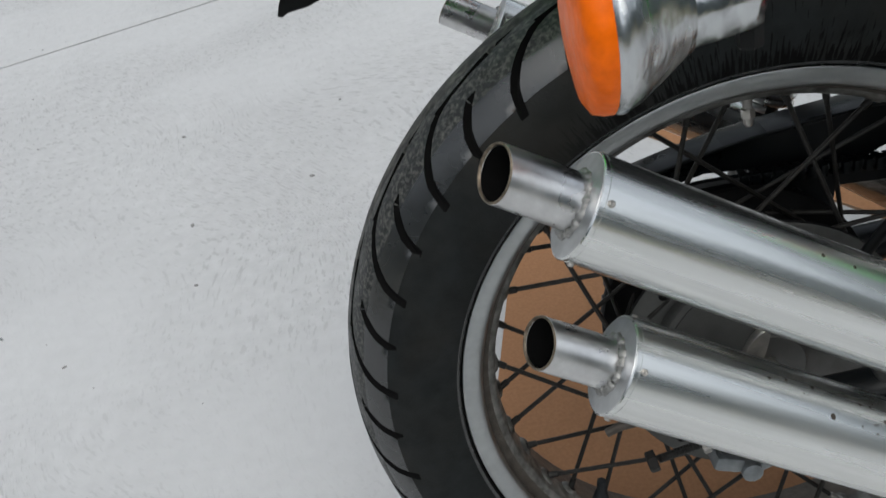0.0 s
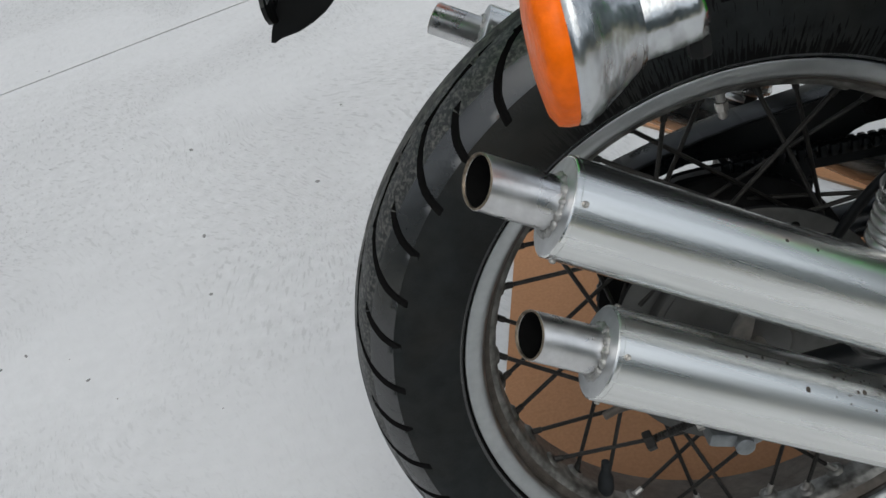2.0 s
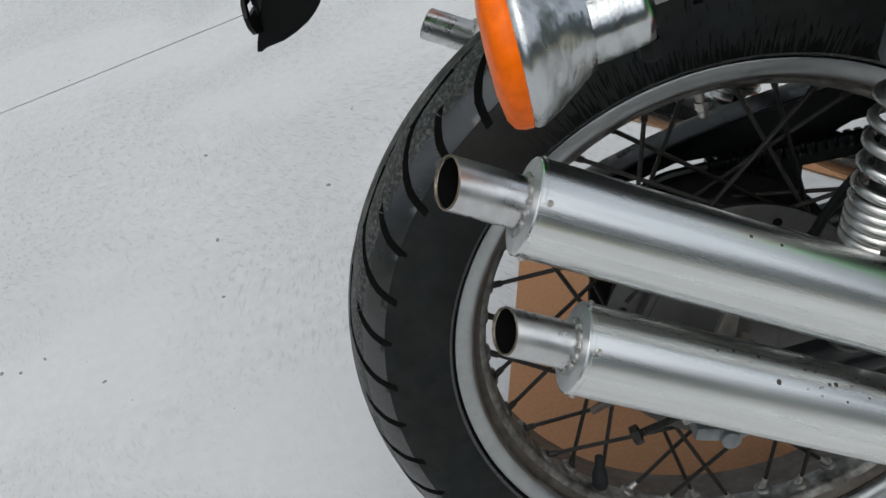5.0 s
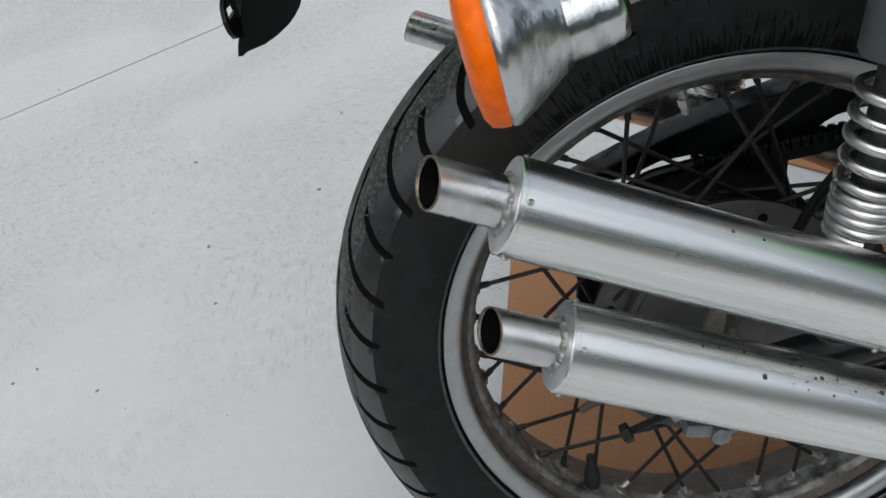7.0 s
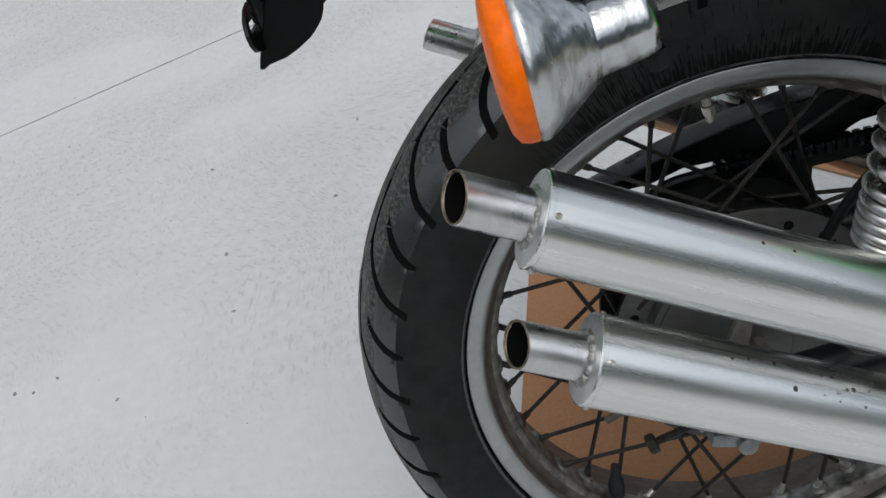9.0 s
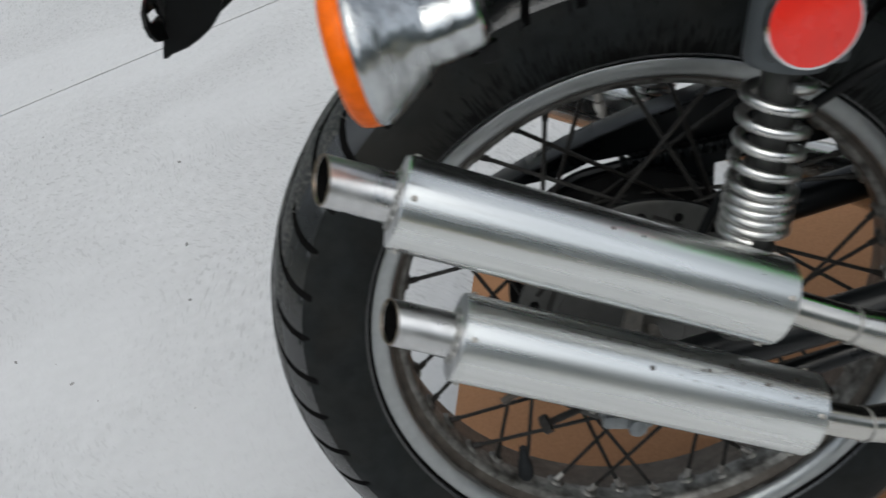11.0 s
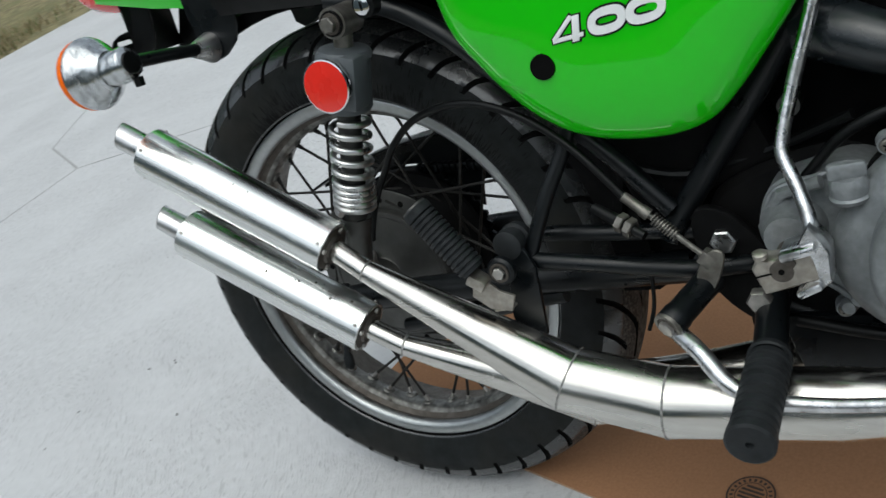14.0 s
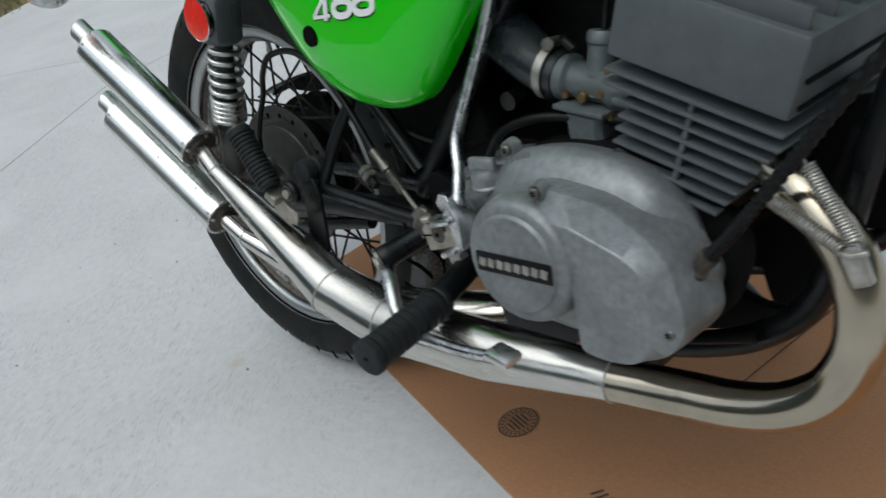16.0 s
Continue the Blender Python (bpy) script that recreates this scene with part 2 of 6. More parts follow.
DULL = material("dull_zinc", (0.45, 0.43, 0.40), 0.42, 0.9, grain=0.2, grain_size=120, stain=0.5, stain_size=50, stain_colour=(0.24, 0.21, 0.18), bump=0.2, bump_size=700)
BLACK = material("black_frame_paint_and_shade", (0.0042, 0.0056, 0.0066), 0.34, grain=0.2, grain_size=80, stain=0.3, stain_size=30, stain_colour=(0.005, 0.0055, 0.006), rough_var=0.12, spec=0.32)
PLASTIC = material("black_plastic", (0.003, 0.0034, 0.0036), 0.42, grain=0.2, grain_size=120, rough_var=0.1, spec=0.22)
GRIMY = material("grimy_metal", (0.10, 0.088, 0.075), 0.5, 0.6, grain=0.3, grain_size=90, stain=0.6, stain_size=40, stain_colour=(0.07, 0.055, 0.045), bump=0.5, bump_size=500)
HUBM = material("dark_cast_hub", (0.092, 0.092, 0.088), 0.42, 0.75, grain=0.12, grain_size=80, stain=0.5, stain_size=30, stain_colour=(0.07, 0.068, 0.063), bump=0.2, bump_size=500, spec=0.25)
LEATHER = material("black_vinyl", (0.010, 0.010, 0.010), 0.5, grain=0.2, grain_size=120, bump=0.4, bump_size=300)
GREEN = material("lime_green_paint", (0.022, 0.55, 0.002), 0.35, grain=0.02, grain_size=30, coat=1.0, rough_var=0.04, spec=0.1)
RED = material("red_reflector", (0.78, 0.022, 0.012), 0.28, grain=0.06, grain_size=40, coat=0.6, rough_var=0.05)
AMBER = material("amber_lens", (0.93, 0.152, 0.002), 0.42, grain=0.12, grain_size=150, coat=0.08, bump=0.6, bump_size=220, spec=0.15)
CAST = material("cast_aluminium", (0.235, 0.249, 0.256), 0.42, 0.45, grain=0.16, grain_size=140, stain=0.75, stain_size=17, stain_colour=(0.13, 0.14, 0.145), bump=0.35, bump_size=420, rough_var=0.13)
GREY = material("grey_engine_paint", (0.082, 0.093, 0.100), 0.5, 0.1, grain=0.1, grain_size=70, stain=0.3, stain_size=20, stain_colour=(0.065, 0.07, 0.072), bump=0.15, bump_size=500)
CARB = material("carburettor_zinc", (0.105, 0.122, 0.127), 0.5, 0.3, grain=0.15, grain_size=100, stain=0.4, stain_size=40, stain_colour=(0.10, 0.095, 0.085), bump=0.3, bump_size=500)
BRASS = material("brass", (0.20, 0.14, 0.07), 0.4, 0.9, grain=0.2, grain_size=200)
SPRING = material("chrome_spring", (0.60, 0.60, 0.59), 0.32, 1.0, grain=0.12, grain_size=120, stain=0.3, stain_size=60, stain_colour=(0.35, 0.33, 0.30))
WORN = material("worn_chrome", (0.70, 0.71, 0.72), 0.28, 1.0, grain=0.1, grain_size=150, stain=0.75, stain_size=75, stain_colour=(0.16, 0.15, 0.14), bump=0.3, bump_size=300, rough_var=0.1)
ZINC = material("stained_zinc_block", (0.42, 0.39, 0.345), 0.42, 0.8, grain=0.2, grain_size=130, stain=0.6, stain_size=55, stain_colour=(0.22, 0.19, 0.15), bump=0.3, bump_size=500)
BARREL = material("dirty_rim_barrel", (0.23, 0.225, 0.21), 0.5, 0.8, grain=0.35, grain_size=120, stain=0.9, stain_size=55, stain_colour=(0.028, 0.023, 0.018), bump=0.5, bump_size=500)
END_CAP = material("satin_end_cap", (0.60, 0.61, 0.62), 0.45, 1.0, grain=0.08, grain_size=140, stain=0.35, stain_size=50, stain_colour=(0.47, 0.47, 0.47), rough_var=0.08, bump=0.15, bump_size=300)
WHITE = material("white_enamel", (0.82, 0.83, 0.83), 0.3, grain=0.03, grain_size=100)
# blue-grey puts distance haze into the foliage colour
LEAF = material("distant_hazed_foliage", (0.135, 0.170, 0.185), 0.9, grain=0.4, grain_size=2.0, stain=0.5, stain_size=0.6, stain_colour=(0.095, 0.122, 0.132))


# ---- building helpers ----
def finish(name, bm, mat, angle=38):
    me = bpy.data.meshes.new(name)
    bmesh.ops.recalc_face_normals(bm, faces=bm.faces[:])
    for f in bm.faces:
        f.smooth = True
    bm.to_mesh(me)
    bm.free()
    me.set_sharp_from_angle(angle=radians(angle))
    for m in mat if isinstance(mat, (list, tuple)) else (mat,):
        me.materials.append(m)
    return me


def part(name, bm, mat, parent=None, label="", angle=38):
    ob = new(name, finish(name, bm, mat, angle))
    if parent is not None:
        ob.parent = parent
    if label:
        ob["label"] = label
    return ob


def frame_along(d):
    d = Vector(d).normalized()
    up = Vector((0, 0, 1)) if abs(d.z) < 0.9 else Vector((1, 0, 0))
    a = d.cross(up).normalized()
    return d, a, a.cross(d).normalized()


def lathe(p, d, profile, segs=32, bm=None, mat=0, closed=False):
    """Turns (distance along d, radius) pairs round the axis through p; a radius of 0 closes the end."""
    bm = bm or bmesh.new()
    p = Vector(p)
    d, a, b = frame_along(d)
    rings = []
    for s, r in profile:
        c = p + d * s
        if r < 1e-6:
            rings.append([bm.verts.new(c)])
        else:
            rings.append([bm.verts.new(c + (a * math.cos(k * math.tau / segs) + b * math.sin(k * math.tau / segs)) * r) for k in range(segs)])
    pairs = list(zip(rings, rings[1:])) + ([(rings[-1], rings[0])] if closed else [])
    for u, v in pairs:
        for k in range(segs):
            j = (k + 1) % segs
            if len(u) == 1 and len(v) == 1:
                continue
            if len(u) == 1:
                f = bm.faces.new((u[0], v[k], v[j]))
            elif len(v) == 1:
                f = bm.faces.new((u[k], u[j], v[0]))
            else:
                f = bm.faces.new((u[k], u[j], v[j], v[k]))
            f.material_index = mat
    return bm


def spline(points, step=8):
    """A smooth line through the points (Catmull-Rom)."""
    P = [Vector(p) for p in points]
    P = [P[0] * 2 - P[1]] + P + [P[-1] * 2 - P[-2]]
    out = []
    for i in range(1, len(P) - 2):
        for k in range(step):
            t = k / step
            a, b, c, d = P[i - 1:i + 3]
            out.append(0.5 * (2 * b + (c - a) * t + (2 * a - 5 * b + 4 * c - d) * t * t + (3 * b - a - 3 * c + d) * t ** 3))
    return out + [P[-2]]


def tube(points, r, segs=16, bm=None, caps=True, mat=0, squash=1.0):
    """A round tube along points; r is one radius or one for each point."""
    bm = bm or bmesh.new()
    P = [Vector(p) for p in points]
    R = [r] * len(P) if isinstance(r, (int, float)) else list(r)
    if len(R) != len(P):
        n = len(P) - 1
        R = [R[min(int(i * (len(R) - 1) / n), len(R) - 2)] * (1 - (i * (len(R) - 1) / n - min(int(i * (len(R) - 1) / n), len(R) - 2)))
             + R[min(int(i * (len(R) - 1) / n), len(R) - 2) + 1] * (i * (len(R) - 1) / n - min(int(i * (len(R) - 1) / n), len(R) - 2)) for i in range(len(P))]
    rings = []
    d, a, b = frame_along(P[1] - P[0])
    for i, p in enumerate(P):
        t = (P[min(i + 1, len(P) - 1)] - P[max(i - 1, 0)]).normalized()
        a = (a - t * a.dot(t)).normalized()
        b = t.cross(a)
        rings.append([bm.verts.new(p + (a * math.cos(k * math.tau / segs) + b * math.sin(k * math.tau / segs) * squash) * R[i]) for k in range(segs)])
    for u, v in zip(rings, rings[1:]):
        for k in range(segs):
            f = bm.faces.new((u[k], u[(k + 1) % segs], v[(k + 1) % segs], v[k]))
            f.material_index = mat
    if caps:
        bm.faces.new(rings[0][::-1]).material_index = mat
        bm.faces.new(rings[-1]).material_index = mat
    return bm


def box(c, size, turn=None, bevel=0.001, bm=None, mat=0):
    """A bevelled box; turn is a 3x3 rotation or Euler degrees."""
    bm = bm or bmesh.new()
    new_bm = bmesh.new()
    bmesh.ops.create_cube(new_bm, size=1.0)
    for v in new_bm.verts:
        v.co = Vector(v.co[i] * size[i] for i in range(3))
    if bevel:
        bmesh.ops.bevel(new_bm, geom=new_bm.edges[:], offset=bevel, segments=2, affect="EDGES", profile=0.5)
    R = Matrix.Identity(3) if turn is None else turn if isinstance(turn, Matrix) else Euler([radians(x) for x in turn]).to_matrix()
    return merge(bm, new_bm, Matrix.Translation(c) @ R.to_4x4(), mat)


def merge(bm, other, m=None, mat=None):
    if m is not None:
        bmesh.ops.transform(other, matrix=m, verts=other.verts[:])
    vs = {v: bm.verts.new(v.co) for v in other.verts}
    for f in other.faces:
        g = bm.faces.new([vs[v] for v in f.verts])
        g.material_index = f.material_index if mat is None else mat
    other.free()
    return bm


def hexhead(p, d, r, hgt, bm=None, mat=0):
    return lathe(p, d, [(0, r), (hgt * 0.85, r), (hgt, r * 0.86), (hgt, 0)], 6, bm, mat)


def rounded(points, step=6):
    """A closed smooth outline through (x, z) points."""
    P = [Vector((x, 0, z)) for x, z in points]
    n = len(P)
    out = []
    for i in range(n):
        a, b, c, d = P[i - 1], P[i], P[(i + 1) % n], P[(i + 2) % n]
        for k in range(step):
            t = k / step
            q = 0.5 * (2 * b + (c - a) * t + (2 * a - 5 * b + 4 * c - d) * t * t + (3 * b - a - 3 * c + d) * t ** 3)
            out.append((q.x, q.z))
    return out


def loft(rings, bm=None, cap_first=True, cap_last=True, mat=0):
    """Skins rings of equal length given as lists of points."""
    bm = bm or bmesh.new()
    V = [[bm.verts.new(p) for p in ring] for ring in rings]
    for u, v in zip(V, V[1:]):
        for k in range(len(u)):
            j = (k + 1) % len(u)
            bm.faces.new((u[k], u[j], v[j], v[k])).material_index = mat
    if cap_first:
        bm.faces.new(V[0][::-1]).material_index = mat
    if cap_last:
        bm.faces.new(V[-1]).material_index = mat
    return bm


def plate(outline, y0, y1, bevel=0.0015, bm=None, mat=0):
    """A flat piece in the x-z plane from y0 to y1, with eased edges."""
    cx, cz = sum(p[0] for p in outline) / len(outline), sum(p[1] for p in outline) / len(outline)

    def ring(y, inset):
        out = []
        for x, z in outline:
            v = Vector((x - cx, z - cz))
            v = v * max(0.0, 1 - inset / max(v.length, 1e-6))
            out.append((cx + v.x, y, cz + v.y))
        return out
    s = 1 if y1 > y0 else -1
    return loft([ring(y0, bevel), ring(y0 + s * bevel, 0), ring(y1 - s * bevel, 0), ring(y1, bevel)], bm, mat=mat)


# ---- setting ----
def sheet(name, corners, z, thick, mat, label, category, parent=None):
    bm = bmesh.new()
    top = [bm.verts.new((x, y, z)) for x, y in corners]
    low = [bm.verts.new((x, y, z - thick)) for x, y in corners]
    bm.faces.new(top)
    bm.faces.new(low[::-1])
    for k in range(len(corners)):
        j = (k + 1) % len(corners)
        bm.faces.new((top[k], low[k], low[j], top[j]))
    ob = part(name, bm, mat, parent)
    return tagged(ob, label, category, kind="structure") if not parent else ob


sheet("ground", [(-120, -120), (120, -120), (120, 120), (-120, 120)], -0.03, 0.3, SOIL, "bare brown soil with patches of dry grass", "ground")


def line_y(x):
    return 1.744 + 0.282 * (x + 0.776)


GAP, STOP = 0.0042, -2.43
slab = [(-4.35, -6.0), (5, -6.0), (5, line_y(5) - GAP), (STOP, line_y(STOP) - GAP), (STOP, line_y(STOP) + GAP), (5, line_y(5) + GAP), (5, 7), (-4.6, 7), (-5.9, 4.2), (-6.2, 3.2), (-5.28, 0.47), (-5.0, -0.4)]
sheet("pavement", slab, 0.0, 0.10, CONCRETE, "pale grey broom-finished concrete slab", "pavement")
base = sheet("joint_base", [(STOP - 0.05, line_y(STOP) - 0.05), (5, line_y(5) - 0.05), (5, line_y(5) + 0.05), (STOP - 0.05, line_y(STOP) + 0.05)], -0.006, 0.012, JOINT, "dark dirt in the concrete joint", "joint")


def strip(name, a, b, w, label):
    a, b = Vector((*a, 0)), Vector((*b, 0))
    n = (b - a).normalized().cross(Vector((0, 0, 1))) * w / 2
    sheet(name, [(a + n).to_2d(), (a - n).to_2d(), (b - n).to_2d(), (b + n).to_2d()][::-1], 0.0012, 0.004, CRACK, label, "crack")


for a, b, w in (((-2.505, 0.786), (-2.95, 1.045), 0.010), ((STOP, 1.275), (-2.897, 1.538), 0.009)):
    strip("crack", a, b, w, "short dark crack in pale concrete")
for a, b, w in (((-2.215, 0.252), (-2.505, 0.786), 0.0035), ((-2.505, 0.786), (-2.478, 0.968), 0.0022), ((-2.478, 0.968), (STOP, 1.275), 0.0022), ((-2.95, 1.045), (-3.75, 0.78), 0.0030), ((-2.897, 1.538), (-3.30, 2.31), 0.0035), ((-1.99, -0.16), (-2.215, 0.252), 0.0030)):
    strip("crack", a, b, w, "thin grey joint line in pale concrete")

# distant trees all round, far behind the camera too; haze painted into their colour
bm = bmesh.new()
rng = random.Random(5)
ring = []
for k in range(900):
    a = k * math.tau / 900
    # lowered on the far side to let more sky light under the bike
    ring.append((Vector((38 * math.cos(a), 38 * math.sin(a), 0)), 15.5 + 3.0 * math.sin(a * 5 + 1) + 1.5 * math.sin(a * 17) + 1.2 * noise.noise((k * 0.11, 3.0, 0.0)) + 1.0 * noise.noise((k * 0.37, 9.0, 0.0)) + rng.uniform(-0.5, 0.5) - 8.0 * max(0.0, math.sin(a))))
for (p, hp), (q, hq) in zip(ring, ring[1:] + ring[:1]):
    bm.faces.new([bm.verts.new(v) for v in (p, q, q + Vector((0, 0, hq)), p + Vector((0, 0, hp)))])
tagged(part("backdrop", bm, LEAF), "line of distant trees, coloured blue-grey for haze", "backdrop", kind="structure")

# dry grass at the edge of the slab
bm = bmesh.new()
rng = random.Random(21)
for k in range(5200):
    t = rng.random()
    x, y = -5.3 - 1.2 * t + rng.uniform(-1.6, -0.05), 0.6 + 4.2 * t + rng.uniform(-0.5, 0.5)
    a, h = rng.uniform(0, math.tau), rng.uniform(0.03, 0.10)
    lean, w = Vector((math.cos(a), math.sin(a), 0)) * h * rng.uniform(0.2, 0.9), rng.uniform(0.003, 0.006)
    side = Vector((-math.sin(a), math.cos(a), 0)) * w
    o = Vector((x, y, -0.032))
    f = bm.faces.new([bm.verts.new(v) for v in (o - side, o + side, o + lean + side * 0.2 + Vector((0, 0, h)), o + lean - side * 0.2 + Vector((0, 0, h)))])
    f.material_index = rng.choice((0, 0, 0, 1))
tagged(part("dry_grass", bm, (material("straw", (0.24, 0.19, 0.10), 0.8, grain=0.3, grain_size=8), material("green_grass", (0.11, 0.15, 0.045), 0.8, grain=0.3, grain_size=8))), "short dry grass beside the concrete", "grass", kind="stuff")

# ---- cardboard under the motorcycle ----
def cardboard(name, corners, z, label, thick=0.005, fold=None):
    bm = bmesh.new()
    n = 40
    a, b, c, d = [Vector((*p, 0)) for p in corners]
    grid = [[None] * (n + 1) for _ in range(n + 1)]
    for i in range(n + 1):
        for j in range(n + 1):
            u, v = i / n, j / n
            p = (a * (1 - u) + b * u) * (1 - v) + (d * (1 - u) + c * u) * v
            p.z = z + thick + 0.0012 * noise.noise(p * 5) + 0.0006 * noise.noise(p * 21)
            grid[i][j] = bm.verts.new(p)
    for i in range(n):
        for j in range(n):
            bm.faces.new((grid[i][j], grid[i + 1][j], grid[i + 1][j + 1], grid[i][j + 1]))
    edge = [grid[i][0] for i in range(n + 1)] + [grid[n][j] for j in range(1, n + 1)] + [grid[i][n] for i in range(n - 1, -1, -1)] + [grid[0][j] for j in range(n - 1, 0, -1)]
    low = [bm.verts.new((v.co.x, v.co.y, z + 0.0005)) for v in edge]
    for k in range(len(edge)):
        j = (k + 1) % len(edge)
        bm.faces.new((edge[k], low[k], low[j], edge[j])).material_index = 1
    return tagged(part(name, bm, (CARD, CARD_EDGE)), label, "cardboard")


NEAR0, ALONG, DEEP = Vector((-0.305, 0.055)), Vector((0.951, -0.309)), Vector((0.205, 0.979))
c0 = NEAR0 + ALONG * 0.026 + Vector((0.005, 0.004))
card = cardboard("cardboard_sheet", [c0, c0 + ALONG * 1.75, c0 + ALONG * 1.75 + DEEP * 0.56, c0 + DEEP * 0.56], 0.0, "flattened brown cardboard box lying on the concrete")
strip = cardboard("cardboard_strip", [(0.03, 0.851), (0.40, 0.415), (0.425, 0.440), (0.055, 0.875)], 0.0, "narrow brown strip of cardboard lying on the concrete")


def stamp(c, r, turn):
    """A round printed seal: two rings and bars where its writing stood."""
    bm = bmesh.new()
    z = 0.0075

    def arc(r0, r1, a0, a1, n=28):
        for k in range(n):
            t0, t1 = a0 + (a1 - a0) * k / n, a0 + (a1 - a0) * (k + 1) / n
            bm.faces.new([bm.verts.new((q * math.cos(t), q * math.sin(t), 0)) for q, t in ((r0, t0), (r1, t0), (r1, t1), (r0, t1))])
    arc(r * 0.92, r, 0, math.tau, 48)
    arc(r * 0.62, r * 0.66, 0, math.tau, 48)
    for k in range(22):
        a = k * math.tau / 22
        arc(r * 0.71, r * 0.86, a, a + 0.13, 1)
    for k, w in enumerate((0.36, 0.5, 0.54, 0.5, 0.34)):
        y = r * (0.4 - 0.2 * k)
        bm.faces.new([bm.verts.new((x * r, y + dy * r, 0)) for x, dy in ((-w, -0.055), (w, -0.055), (w, 0.055), (-w, 0.055))])
    bmesh.ops.transform(bm, matrix=Matrix.Translation((*c, z)) @ Matrix.Rotation(turn, 4, "Z"), verts=bm.verts[:])
    return part("printed_seal", bm, INK, card, "dark round printed seal")


stamp((0.411, -0.085), 0.030, -0.3)
for k in range(5):
    bars = bmesh.new()
    box((0.588 + 0.009 * k, -0.143 - 0.0030 * k, 0.0072), (0.0030, 0.018, 0.0008), (0, 0, -40), 0.0002, bars)
    part("printed_bar", bars, INK, card)
fold = bmesh.new()
box((0.68, 0.19, 0.0068), (0.0016, 0.24, 0.001), (0, 0, -14), 0.0004, fold)
part("fold_crease", fold, INK, card, "dark crease line")


# grit on the concrete
bm = bmesh.new()
rng = random.Random(11)
SPECKS = [(-0.683, 0.605), (-0.713, 0.772), (-0.452, 1.11), (-1.077, 0.551), (-0.846, 0.154), (-0.708, 0.005), (-0.16, -0.181), (-0.775, 1.082), (-1.039, 0.541), (-0.50, 0.855), (-1.0, 0.561), (-0.871, 0.469), (-1.01, -0.002), (-2.125, 0.514), (-0.912, 0.133), (-0.856, 0.161), (-0.744, -0.40)]
spots = [(x, y, 0.0034) for x, y in SPECKS]
for k in range(230):
    spots.append((rng.uniform(-3.0, 0.5), rng.uniform(-0.7, 2.4), rng.choice((0.0008, 0.001, 0.0014)) * rng.uniform(0.7, 1.4)))
for x, y, s in spots:
    if -0.33 < x and -0.20 < y < 1.2 and s < 0.003:
        continue
    tmp = bmesh.new()
    bmesh.ops.create_icosphere(tmp, subdivisions=1, radius=s)
    merge(bm, tmp, Matrix.Translation((x, y, s * 0.2)) @ Matrix.Rotation(rng.uniform(0, 3), 4, "Z") @ Matrix.Diagonal((rng.uniform(0.9, 2), rng.uniform(0.7, 1.3), 0.45, 1)))
tagged(part("grit", bm, JOINT), "small dark specks of grit on the concrete", "grit", kind="stuff")


# ---- motorcycle ----
LEAN, HUB_HEIGHT, BASE = -11.53, 0.3297, 0.3297
moto = new("motorcycle")
moto.empty_display_size = 0.1
moto.matrix_world = pose(0, 0, HUB_HEIGHT, LEAN, 0, 0) @ pose(0, 0, -BASE)
tagged(moto, "lime green vintage motorcycle with polished silencers, leaning on its stand", "motorcycle")


def mpart(name, bm, mat, label="", angle=38):
    ob = part(name, bm, mat, moto, label, angle)
    ob.location = (0, 0, BASE)
    return ob


AXLE = (0, 1, 0)


